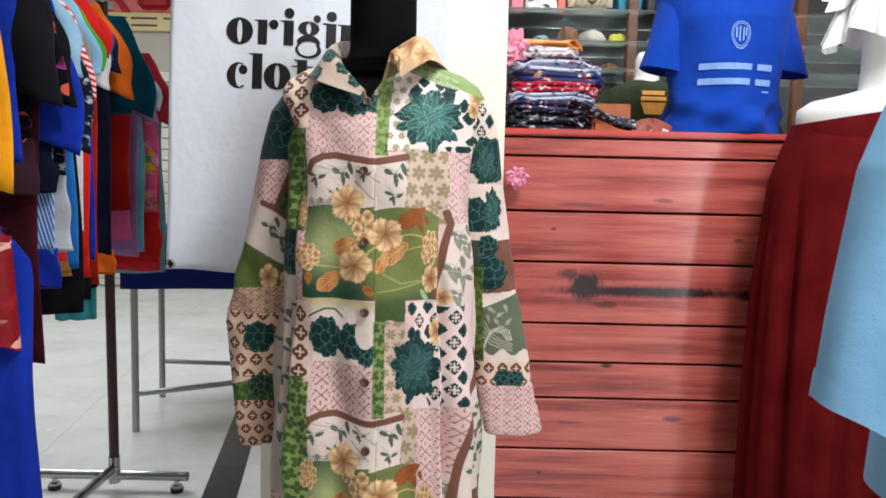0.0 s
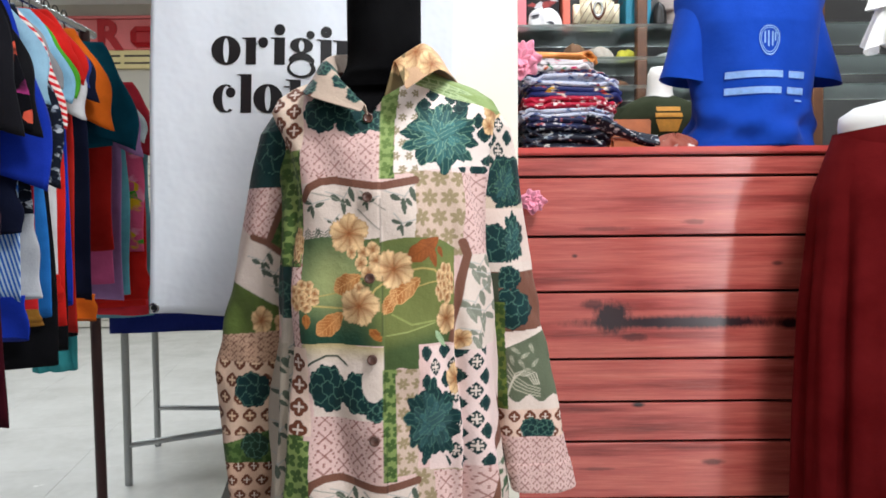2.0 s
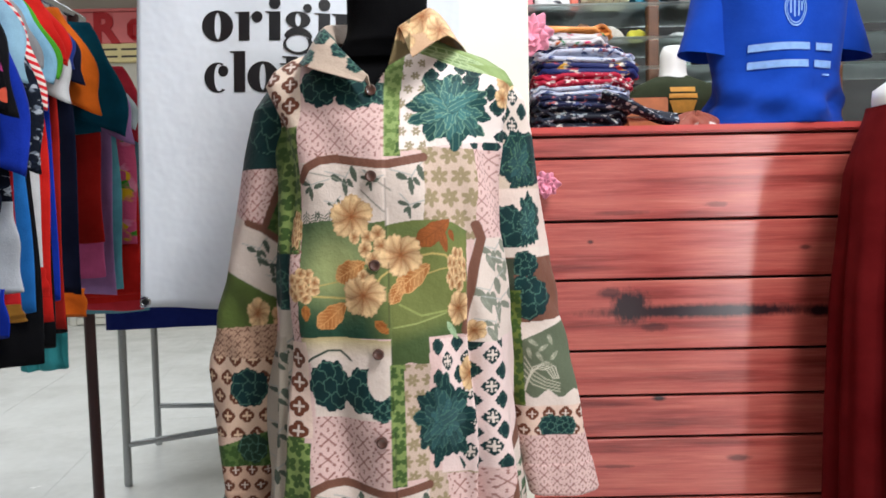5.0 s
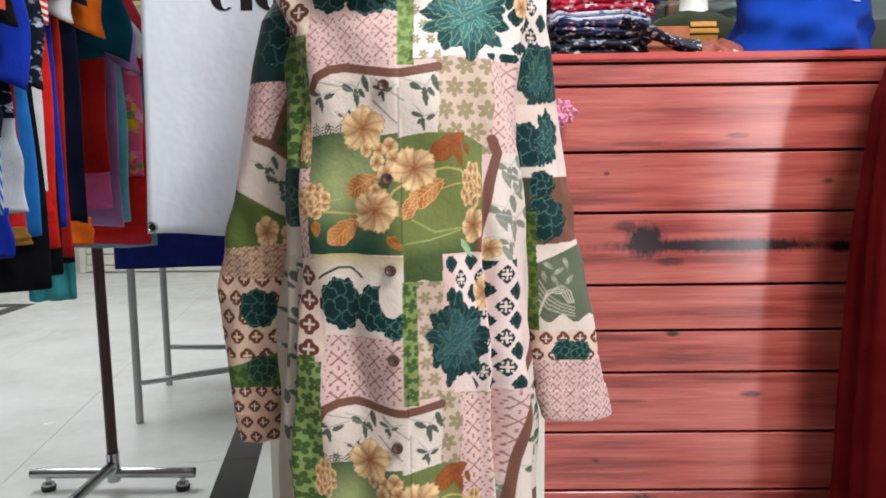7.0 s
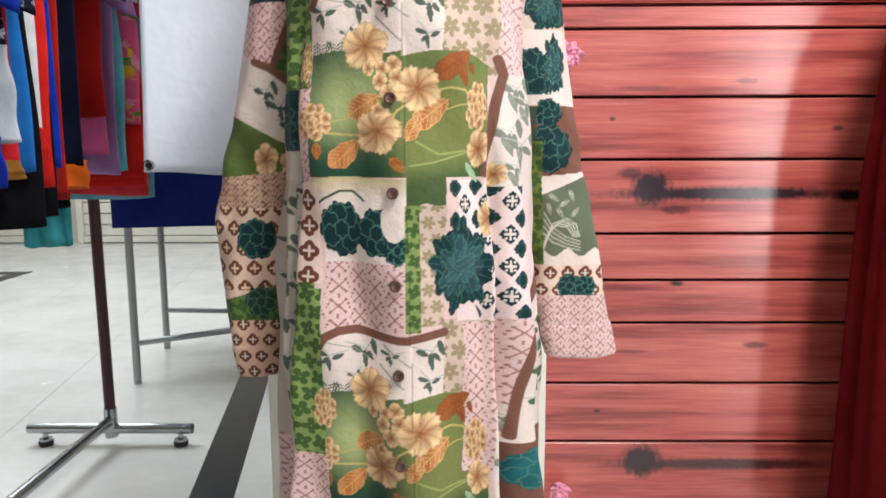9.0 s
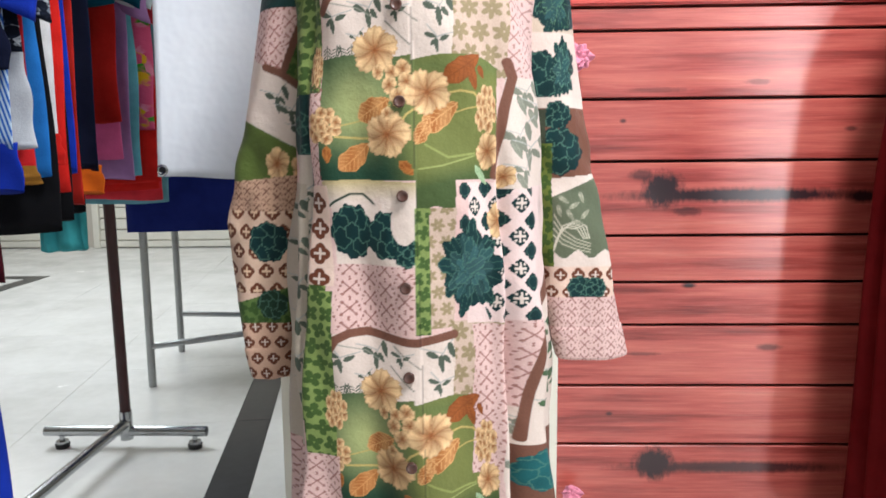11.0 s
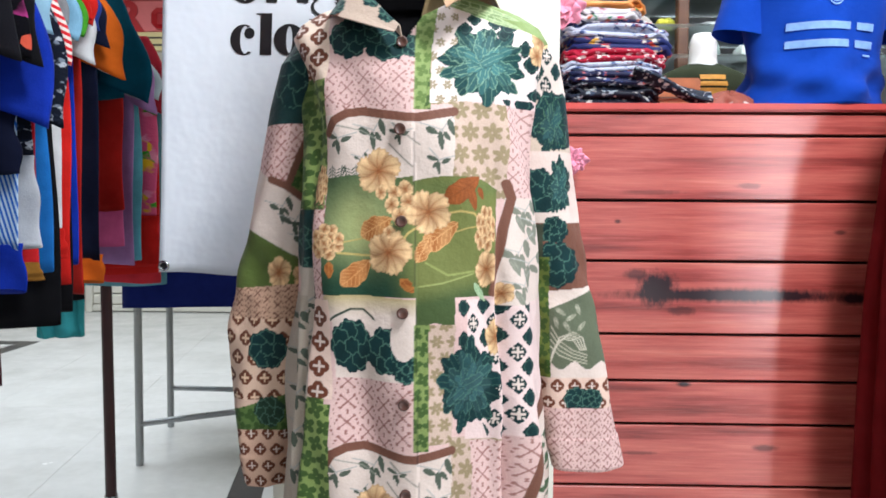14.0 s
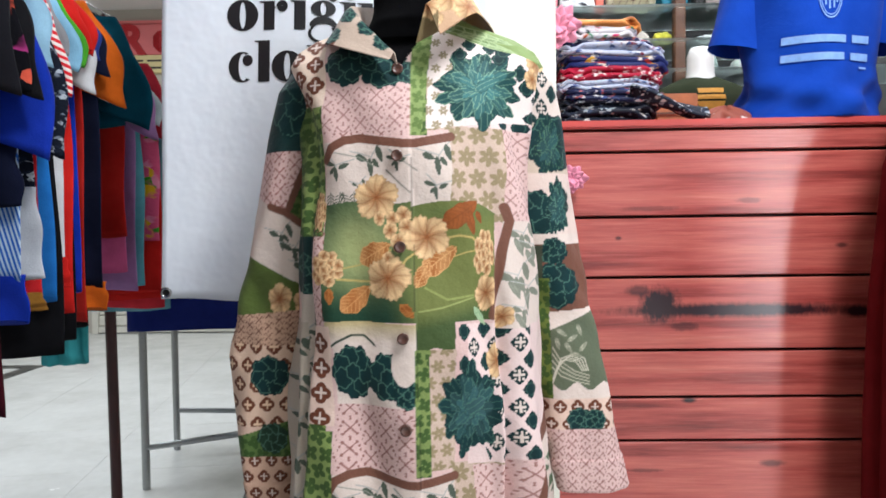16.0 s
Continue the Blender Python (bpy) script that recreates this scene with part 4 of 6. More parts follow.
def print_right(p, q):
    """Sleeve on the counter's side."""
    R = Print(p, q, srgb(206, 176, 158))
    R.lay(q < 25, CREAM)
    R.checker(q < 25, 930, 1040, -150, 20)
    R.gold(975, -110, 40, 0.4, 0.7)
    m = (q > 20) & (q < 150)
    R.lay(m, srgb(196, 178, 160))
    R.bloom(1012, 60, 60, 8)
    R.petals(1004, 66, 34, 62, ((11, 0.5, 0.5, 0.22), (9, 0.25, 0.45, 0.2)), 1, None, srgb(90, 128, 96))
    m = (q > 120) & (q < 262)
    R.lay(m, srgb(214, 194, 184))
    R.bloom(975, 200, 50, 9)
    R.petals(1022, 186, 26, 60, ((11, 0.5, 0.5, 0.22), (9, 0.25, 0.45, 0.2)))
    m = (q > 240) & (q < 262)
    R.lay(m, CREAM)
    m = (q > 260) & (q < 405)
    R.lay(m, BROWN)
    R.bloom(1012, 275, 30, 8)
    R.bloom(1018, 345, 50, 9)
    R.lay((p < 990) & (q > 262) & (q < 340), srgb(60, 66, 52))
    m = (p < 1002 + (q - 330) * 0.05) & (q > 330) & (q < 585)
    R.lay(m, srgb(98, 112, 50))
    R.stars(m, LEAFG, 30, 4, 0.52)
    m = (p > 1000 + (q - 330) * 0.05) & (q > 398 - (p - 1000) * 0.08) & (q < 588)
    R.lay(m, CREAM)
    R.lay(m & (q > 420 - (p - 1040) * 0.4) & (q < 552 + 8 * np.sin(p / 9)), srgb(92, 100, 80))
    for k in range(4):
        R.line([(1004 + 3 * k, 566 - 9 * k), (1016 + 4 * k, 520 - 9 * k), (1034 + 6 * k, 496 - 4 * k), (1058 + 6 * k, 500 - 2 * k), (1072 + 4 * k, 520)], 1.8, srgb(196, 190, 172), m)
        R.line([(1010, 470 + 14 * k), (1028, 500 + 10 * k), (1056, 520 + 7 * k), (1086, 530 + 6 * k)], 1.6, srgb(184, 180, 160), m)
    for x, y, a in ((1028, 440, 0.6), (1050, 452, -0.5), (1066, 436, 1.2), (1042, 470, 1.0), (1074, 470, -0.8), (1058, 486, 0.3), (1020, 462, 1.3)):
        R.leaf(x, y, 13, 5, a, srgb(176, 174, 154), srgb(92, 100, 80), m)
    m = (q > 578) & (q < 645)
    R.lay(m, srgb(218, 190, 174))
    R.quatre(m, UMBER, CREAM, 36)
    R.bloom(1066, 622, 28, 8, 1)
    R.bloom(1098, 622, 24, 7, 1)
    m = q > 642
    R.lay(m, PINK)
    R.crosses(m, srgb(128, 78, 72), 28)
    return R.c


def print_collar(p, q):
    R = Print(p, q, CREAM)
    right = p > 735
    R.lay(~right, srgb(186, 166, 150))
    R.lay(right, srgb(196, 160, 128))
    R.gold(812, -195, 42, 0.3, 0.9)
    R.gold(845, -170, 34, 1.2, 0.9)
    R.gold(775, -150, 28, 2.2, 0.9)
    R.lay((p > 735) & (p < 790) & (q > -205), srgb(112, 96, 66))
    R.gold(770, -170, 22, 0.2, 1.1)
    R.quatre((p < 600), UMBER, CREAM, 40)
    for x, y in ((620, -170), (660, -140), (690, -110), (590, -130)):
        R.bloom(x, y, 20, 6)
    return R.c


def dress_print(p, q, side=0):
    return (print_front, print_right, print_collar, print_left)[side if side >= 0 else 3](p, q)



def to_print(x, z):
    """From metres on the dress to the threads of its print."""
    return 750 + (x + 0.114) / 0.00080, 450 - (z - 0.666) / 0.00081


M_print = attribute_cloth("printed crepe", "print")
M_velvet = cloth("black velvet", srgb(9, 9, 11), 0.95, 0.3, 0.0)


# where the dress and its form stand, and their size
SET = (-0.001, 0.0145, 0.0505, 0.943)


def printed_dress():
    ob = thing("printed_dress", "long collared button-front dress in green and pink patchwork floral print", "dress", at=SET[:3])
    ob.scale = (SET[3],) * 3
    # body: fine in front, coarser behind
    nt_f, nt_b, nz = 470, 60, 860
    th = np.concatenate([np.linspace(-1.75, 1.75, nt_f), np.linspace(1.75, 2 * math.pi - 1.75, nt_b + 2)[1:-1]])
    zz = np.linspace(0.10, 1.183, nz)
    T, Z = np.meshgrid(th, zz)
    X, Y = torso(T, Z)
    F = dress_folds(np.where(T > math.pi, T - 2 * math.pi, T), Z)
    front = np.cos(T) > 0
    pp, qq = to_print(X, Z)
    X2 = X + np.sin(T) * F
    Y2 = Y - np.cos(T) * F
    # the overlapping button band
    seam = 741 + (qq - 300) * 0.02
    band = front & (pp < seam) & (pp > seam - 46)
    Y2 = Y2 - 0.0028 * band * np.clip((pp - seam + 46) / 34, 0, 1)
    hem = 0.0025 * np.exp(-((Z - 0.10) / 0.004) ** 2)
    P = np.stack([X2, Y2 - hem * np.cos(T), Z + 0.006 * np.sin(5 * T) * (Z < 0.102)], -1)
    col = dress_print(pp, qq)
    # open neck: a V in front and a round hole behind
    left = -0.146 + (Z - 1.090) * -0.80
    right = -0.140 + (Z - 1.090) * 0.55
    hole = front & (Z > 1.090) & (X > left) & (X < right)
    keep = ~hole
    sheet("body", P, M_print, ob, "", True, keep, col)

    def sleeve(name, zc, xc, hw, dp, yc, puff, side):
        nz2, nt2 = 400, 190
        tt = np.concatenate([np.linspace(-1.75, 1.75, 150), np.linspace(1.75, 2 * math.pi - 1.75, 42)[1:-1]])
        zs = np.linspace(zc[0], zc[-1], nz2)
        TT, ZZ = np.meshgrid(tt, zs)
        cx, h, d, y0 = lerp(ZZ, zc, xc), lerp(ZZ, zc, hw), lerp(ZZ, zc, dp), lerp(ZZ, zc, yc)
        fold = puff * (0.55 * np.sin(3 * TT + 9 * ZZ) + 0.45 * np.sin(5 * TT - 16 * ZZ)) * np.clip((1.06 - ZZ) / 0.2, 0, 1)
        fold = fold + puff * 0.4 * np.sin(60 * ZZ + 4 * TT) * np.exp(-((ZZ - 0.72) / 0.09) ** 2)
        s, c = np.sin(TT), np.cos(TT)
        XX = cx + (h + fold) * np.sign(s) * np.abs(s) ** 0.9
        YY = y0 - (d + fold) * np.sign(c) * np.abs(c) ** 0.9
        # cuff: a raised band
        cuff = (ZZ < zc[0] + 0.055) & (ZZ > zc[0] + 0.003)
        XX, YY = XX + 0.002 * s * cuff, YY - 0.002 * c * cuff
        a, b = to_print(XX, ZZ)
        sheet(name, np.stack([XX, YY, ZZ], -1), M_print, ob, "", True, None, dress_print(a, b, side))

    sleeve("sleeve", (0.372, 0.42, 0.507, 0.635, 0.741, 0.867, 1.0, 1.07, 1.118, 1.135), (-0.386, -0.385, -0.380, -0.371, -0.354, -0.331, -0.300, -0.280, -0.266, -0.260),
           (0.030, 0.040, 0.060, 0.074, 0.073, 0.073, 0.072, 0.070, 0.050, 0.02), (0.030, 0.038, 0.05, 0.058, 0.058, 0.06, 0.065, 0.07, 0.05, 0.02),
           (1.45, 1.45, 1.455, 1.46, 1.46, 1.455, 1.44, 1.43, 1.425, 1.425), 0.0065, -1)
    sleeve("sleeve", (0.403, 0.46, 0.558, 0.711, 0.861, 1.03, 1.08, 1.122, 1.14), (0.162, 0.150, 0.132, 0.098, 0.070, 0.043, 0.032, 0.021, 0.012),
           (0.060, 0.062, 0.065, 0.067, 0.068, 0.071, 0.070, 0.05, 0.02), (0.045, 0.046, 0.05, 0.055, 0.06, 0.066, 0.068, 0.05, 0.02),
           (1.47, 1.47, 1.47, 1.47, 1.465, 1.45, 1.435, 1.43, 1.43), 0.006, 1)

    # collar: stand and turned leaf, from one front end round the back to the other
    B = np.array([(-0.142, 1.280, 1.086), (-0.19, 1.335, 1.150), (-0.207, 1.44, 1.185), (-0.125, 1.502, 1.195), (-0.045, 1.44, 1.185), (-0.075, 1.335, 1.150), (-0.116, 1.290, 1.118)])
    T_ = np.array([(-0.144, 1.272, 1.098), (-0.213, 1.320, 1.178), (-0.212, 1.46, 1.222), (-0.125, 1.518, 1.232), (-0.040, 1.46, 1.225), (-0.055, 1.318, 1.208), (-0.100, 1.283, 1.172)])
    L = np.array([(-0.154, 1.266, 1.090), (-0.246, 1.300, 1.122), (-0.262, 1.47, 1.165), (-0.125, 1.545, 1.175), (0.005, 1.47, 1.165), (-0.026, 1.292, 1.160), (-0.079, 1.266, 1.124)])

    def along(K, s):
        n = len(K) - 1
        i = min(int(s * n), n - 1)
        f = s * n - i
        a, b = K[i], K[i + 1]
        p0, p3 = K[max(i - 1, 0)], K[min(i + 2, n)]
        m1, m2 = (b - p0) * 0.35, (p3 - a) * 0.35
        h = f * f * (3 - 2 * f)
        return a * (2 * f**3 - 3 * f**2 + 1) + m1 * (f**3 - 2 * f**2 + f) + b * (-2 * f**3 + 3 * f**2) + m2 * (f**3 - f**2)

    ns, nv = 260, 60
    G = np.zeros((nv, ns, 3))
    for j in range(ns):
        s = j / (ns - 1)
        b, t, l = along(B, s), along(T_, s), along(L, s)
        for i in range(nv):
            f = i / (nv - 1)
            if f < 0.4:
                g = f / 0.4
                G[i, j] = b + (t - b) * g
            else:
                g = (f - 0.4) / 0.6
                G[i, j] = t + (l - t) * g + np.array((0, 0, 0.008)) * math.sin(math.pi * min(1, g * 1.4)) * (1 - g)
    a, b = to_print(G[:, :, 0], G[:, :, 2])
    cl = sheet("collar", G, M_print, ob, "", False, None, dress_print(a, b, 2))
    so = cl.modifiers.new("thick", "SOLIDIFY")
    so.thickness = 0.0016
    # buttons
    for i in range(7):
        z = 1.0835 if i == 0 else 0.953 - (i - 1) * 0.1305
        x = -0.1435 + (0.953 - z) * 0.021 + (0.002 if i == 0 else 0)
        th0 = math.asin(max(-1, min(1, (x - DX) / 0.2)))
        xx, yy = torso(np.array([th0]), np.array([z]))
        y = float(yy[0]) - 0.0085 - float(dress_folds(np.array([th0]), np.array([z]))[0])
        if z < 0.11:
            continue
        button(ob, x, y, z)
    return ob


M_button = paint("brown shell button", srgb(82, 54, 46), 0.3, 0.3, 70)


def button(parent, x, y, z, r=0.0085):
    bm = bmesh.new()
    prof = ((0.0, -0.0008), (0.0045, -0.0008), (0.0058, -0.0022), (0.0076, -0.0024), (0.0085, -0.001), (0.0080, 0.004))
    n = 22
    rows = []
    for rr, yy in prof:
        rows.append([bm.verts.new((x + rr * math.cos(2 * math.pi * i / n), y + yy, z + rr * math.sin(2 * math.pi * i / n))) for i in range(n)] if rr else [bm.verts.new((x, y + yy, z))])
    for i in range(n):
        bm.faces.new((rows[0][0], rows[1][i], rows[1][(i + 1) % n]))
        for k in range(1, len(prof) - 1):
            bm.faces.new((rows[k][i], rows[k + 1][i], rows[k + 1][(i + 1) % n], rows[k][(i + 1) % n]))
    part("button", bm, M_button, parent, "dark brown button", True)


def dress_form():
    """Black headless torso inside the dress, on a pole."""
    zs = np.concatenate([np.linspace(0.16, 1.17, 60), np.linspace(1.178, 1.43, 24)])
    th = np.linspace(0, 2 * math.pi, 64, endpoint=False)
    P = np.zeros((len(zs), 64, 3))
    for i, z in enumerate(zs):
        if z < 1.17:
            X, Y = torso(th, np.full(64, z), 0.034)
        else:
            f = min(1, (z - 1.17) / 0.035)
            r = 0.0665 + (1 - f) ** 2 * 0.012
            X, Y = DX + r * np.sin(th), DY + 0.018 - r * 0.98 * np.cos(th)
        P[i, :, 0], P[i, :, 1], P[i, :, 2] = X, Y, z
    # blend the shoulders into the neck
    form = sheet("mannequin", P, M_velvet, None, "", True, None, None, True)
    bm = bmesh.new()
    bm.from_mesh(form.data)
    foot = (FLOOR - SET[2]) / SET[3]
    rod_bm((DX, DY, foot + 0.02), (DX, DY, 0.2), 0.016, 16, bm)
    rod_bm((DX, DY, foot), (DX, DY, foot + 0.02), 0.15, 36, bm)
    bm.to_mesh(form.data)
    bm.free()
    form.location, form.scale = SET[:3], (SET[3],) * 3
    tagged(form, "black velvet headless dress form under the printed dress", "mannequin")


printed_dress()
dress_form()


# ---------------------------------------------------------------- table with blue cloth
M_navy = cloth("navy table cloth", srgb(20, 30, 92), 0.8, 0.3)


def table():
    ob = thing("table", "steel-legged table draped with a navy cloth", "table", at=(-1.330, 3.06, FLOOR))
    ob.rotation_euler = (0, 0, radians(9))
    for x, y in ((0, 0), (0, 0.522), (1.3, 0), (1.3, 0.522)):
        part("leg", rod_bm((x, y, 0), (x, y, 0.86), 0.0155), M_steel, ob)
    part("rail", rod_bm((0.007, 0, 0.168), (1.3, 0, 0.30), 0.0125), M_steel, ob)
    part("rail", rod_bm((0.01, 0.522, 0.186), (1.3, 0.50, 0.12), 0.0125), M_steel, ob)
    part("tabletop", box_bm(-0.03, 1.34, -0.035, 0.58, 0.855, 0.88, 0.003), M_steel, ob)
    return ob


def tablecloth():
    c = thing("tablecloth", "navy blue cloth hanging over the table edge", "tablecloth", at=(-1.330, 3.06, FLOOR))
    c.rotation_euler = (0, 0, radians(9))
    n = 160
    outline = []
    x0, x1, y0, y1 = -0.042, 1.352, -0.046, 0.592
    per = [(x0, y0, x1, y0), (x1, y0, x1, y1), (x1, y1, x0, y1), (x0, y1, x0, y0)]
    for a, b, d, e in per:
        for i in range(40):
            f = i / 40
            outline.append((a + (d - a) * f, b + (e - b) * f))
    P = np.zeros((14, 160, 3))
    cx, cy = (x0 + x1) / 2, (y0 + y1) / 2
    for j, (x, y) in enumerate(outline):
        for i in range(14):
            if i < 3:
                s = (i / 2) * 0.985 if i < 2 else 0.99
                P[i, j] = (cx + (x - cx) * s, cy + (y - cy) * s, 0.886)
            else:
                f = (i - 3) / 10
                o = 1 + 0.012 * f * math.sin(j * 0.55) + 0.003
                P[i, j] = (cx + (x - cx) * o, cy + (y - cy) * (1 + (o - 1) * 2), 0.884 - 0.242 * f)
    s = sheet("drape", P, M_navy, c, "", True)
    return c


table()
tablecloth()


# ---------------------------------------------------------------- garment rack and what hangs on it
RX, RY = -1.148, 2.45


def rail_x(y):
    return RX - 0.012


NEAR_ARMS = (1.22, 1.16, 1.08)


def garment_rack():
    ob = thing("garment_rack", "rolling garment rack with maroon posts and chrome feet", "clothes rack", at=(RX, RY, FLOOR))
    for y in (0.0, -1.5):
        part("post", rod_bm((0.0, y, 0.10), (-0.012, y, 1.707), 0.0165), M_maroon, ob, "maroon painted post")
        part("post_socket", rod_bm((0.0, y, 0.03), (0.0, y, 0.125), 0.020), M_chrome, ob)
        part("foot_bar", rod_bm((-0.268, y, 0.056), (0.262, y, 0.056), 0.0165), M_chrome, ob)
        for x in (-0.215, 0.222):
            cs = part("caster", rod_bm((x, y, 0.0), (x, y, 0.014), 0.021, 20, None, 0.023), M_black, ob, "flat dark levelling foot")
            part("caster_stem", rod_bm((x, y, 0.014), (x, y, 0.050), 0.008, 12, rod_bm((x, y, 0.016), (x, y, 0.024), 0.019, 20)), M_chrome, cs)
    part("base_beam", rod_bm((0.0, 0.0, 0.085), (0.0, -1.5, 0.075), 0.0165), M_chrome, ob)
    for y in NEAR_ARMS:
        part("display_arm", rod_bm((-0.012, y - RY, 1.707), (0.40, y - RY, 1.707), 0.009), M_chrome, ob)
    part("hanging_rail", rod_bm((-0.012, 0.06, 1.707), (-0.012, -1.56, 1.707), 0.013), M_chrome, ob)
    return ob


garment_rack()


GARMENT_CLOTH = {}


def patterned(name, cols, scale=55, rough=0.5, spec=0.2):
    """Cloth or card with a scattered print of several colours."""
    k = Nodes(name)
    v = k.coord((1, 1, 1.6))
    vo = k.n("ShaderNodeTexVoronoi")
    vo.inputs["Scale"].default_value = scale
    k.l(v, vo.inputs["Vector"])
    nz = k.noise(v, scale * 0.35, 3)
    sep = k.n("ShaderNodeSeparateColor")
    k.l(vo.outputs["Color"], sep.inputs[0])
    r = k.ramp(sep.outputs[0], [(i / len(cols), c) for i, c in enumerate(cols)])
    r.node.color_ramp.interpolation = "CONSTANT"
    col = k.mix(k.ramp(nz, [(0.42, (0, 0, 0)), (0.5, (1, 1, 1))]), r, cols[0])
    k.bump(k.noise(v, 40, 3), 0.4, 0.006)
    return k.base(col, rough, 0, spec)


def striped(name, a, b, scale=26, axis=(0.5, 0, 1)):
    k = Nodes(name)
    w = k.n("ShaderNodeTexWave")
    w.inputs["Scale"].default_value, w.inputs["Distortion"].default_value = scale, 0.6
    mp = k.n("ShaderNodeVectorMath", operation="DOT_PRODUCT")
    tc = k.n("ShaderNodeTexCoord")
    k.l(tc.outputs["Object"], mp.inputs[0])
    mp.inputs[1].default_value = axis
    cb = k.n("ShaderNodeCombineXYZ")
    k.l(mp.outputs["Value"], cb.inputs[0])
    k.l(cb.outputs[0], w.inputs["Vector"])
    return k.base(k.ramp(w.outputs["Fac"], [(0.48, a), (0.52, b)]), 0.85, 0, 0.05)


GARMENT_PRINTS = {
    "pyjama": patterned("pink and yellow nursery print", [srgb(214, 90, 130), srgb(222, 178, 40), srgb(70, 150, 50), srgb(226, 140, 170), srgb(214, 70, 120)], 30, 0.85, 0.05),
    "denim": patterned("black and white brocade", [srgb(20, 24, 34), srgb(110, 118, 130), srgb(30, 36, 50), srgb(160, 166, 174), srgb(22, 26, 38)], 80, 0.85, 0.05),
    "dark_print": patterned("black print with bright motifs", [srgb(12, 12, 16), srgb(190, 80, 60), srgb(14, 14, 20), srgb(150, 50, 110), srgb(12, 12, 16)], 26, 0.85, 0.05),
    "navy_print": patterned("faded navy print", [srgb(8, 12, 30), srgb(14, 24, 56), srgb(8, 10, 24), srgb(20, 34, 70), srgb(8, 12, 30)], 30, 0.85, 0.05),
    "stripes": striped("red and white stripes", srgb(196, 40, 48), srgb(216, 206, 200)),
    "blue_stripes": striped("blue and white stripes", srgb(40, 90, 170), srgb(170, 190, 210), 40, (1, 0, 0.3)),
}


def gcloth(c):
    if isinstance(c, str):
        return GARMENT_PRINTS[c]
    if c not in GARMENT_CLOTH:
        GARMENT_CLOTH[c] = cloth("cloth %02x%02x%02x" % c, tuple(0.78 * x for x in srgb(*c)), 0.85, 0.35)
    return GARMENT_CLOTH[c]


def hanging_garment(y, edge, top, bottom, colour, label, category="shirt", sleeve=None, sl_bottom=None, thick=0.045, lower=None, low_top=None, seed=0, arm=None, slim=0.0):
    """A garment on a hanger seen from its side; edge is the x of the side that faces the aisle."""
    rx = rail_x(y) if arm is None else arm
    rng = random.Random(seed)
    ob = thing("hanging_" + category.lower().replace("-", "_"), label, category, "garments on the rack", at=(rx, y, 0))
    half = edge - rx
    ph = rng.random() * 6

    def slab_cloth(name, z1, z0, h1, h0, th, mat, xo=0.0, lab="", n=26):
        rows = 30
        P = np.zeros((rows, n * 2, 3))
        for i in range(rows):
            f = i / (rows - 1)
            z = z1 + (z0 - z1) * f
            h = h1 + (h0 - h1) * f
            if z > top - 0.10:
                h = h * (0.42 + 0.58 * (max(0.0, (top - z)) / 0.10) ** 0.75) if name == "body" else h
            t = th * (0.55 + 0.45 * min(1, f * 3)) * (1 + 0.25 * math.sin(4 * f + ph))
            if i == 0 or i == rows - 1:
                t *= 0.55
            for j in range(n * 2):
                a = 2 * math.pi * j / (n * 2)
                cx = abs(math.cos(a)) ** 0.55 * (1 if math.cos(a) > 0 else -1)
                x = xo + h * cx
                yy = t * 0.5 * math.sin(a) * (1 + 0.3 * math.sin(5 * cx + ph + 3 * f))
                yy += (0.010 * math.sin(6.0 * cx + ph + 1.2 * f) + 0.005 * math.sin(17 * cx + 2 * ph - 2 * f)) * min(1, f * 2)
                x += 0.006 * math.sin(9 * f + 2 * ph) * math.sin(a + ph) * min(1, f * 3)
                P[i, j] = (x + 0.003 * math.sin(7 * f + ph + 3 * math.sin(a)), yy, z + 0.004 * math.sin(2 * a + ph) * (f > 0.95))
        return sheet(name, P, mat, ob, lab, True, None, None, True)

    slab_cloth("body", top, bottom if lower is None else low_top, half * 0.94, half * 0.96, thick, gcloth(colour))
    if lower is not None:
        slab_cloth("lower_half", low_top + 0.012, bottom, half * 0.97 - slim, half * 0.99 - slim, thick * 0.9, gcloth(lower), 0, "lower part in another colour")
    if sleeve is not None:
        zt = top - 0.03
        zb = sl_bottom
        rows, n = 22, 22
        P = np.zeros((rows, n, 3))
        for i in range(rows):
            f = i / (rows - 1)
            z = zt + (zb - zt) * f
            out = half - 0.075 + 0.050 * math.sin(min(1, f * 1.3) * 1.4)
            r = 0.022 + 0.034 * math.sin(min(1, f * 1.3 + 0.1) * 1.5)
            for j in range(n):
                a = 2 * math.pi * j / n
                P[i, j] = (out + r * math.cos(a) * 1.25 + 0.004 * math.sin(3 * a + 9 * f + ph), thick * 0.15 + r * 0.40 * math.sin(a) * (1 + 0.35 * math.sin(3 * a + ph)) + 0.006 * math.sin(9 * f + ph), z - 0.030 * math.cos(a) * f)
        sheet("sleeve", P, gcloth(sleeve), ob, "", True, None, None, True)
    bm = rod_bm((-half * 0.55, 0, top - 0.035), (0, 0, top + 0.012), 0.0035, 8)
    rod_bm((half * 0.55, 0, top - 0.035), (0, 0, top + 0.012), 0.0035, 8, bm)
    rod_bm((0, 0, top + 0.005), (0, 0, 1.535), 0.002, 6, bm)
    ring(bm, (0, 0, 1.535), 0.016, 0.0018, "X", 12, 5)
    part("hanger", bm, M_black, ob, "black plastic hanger")
    return ob


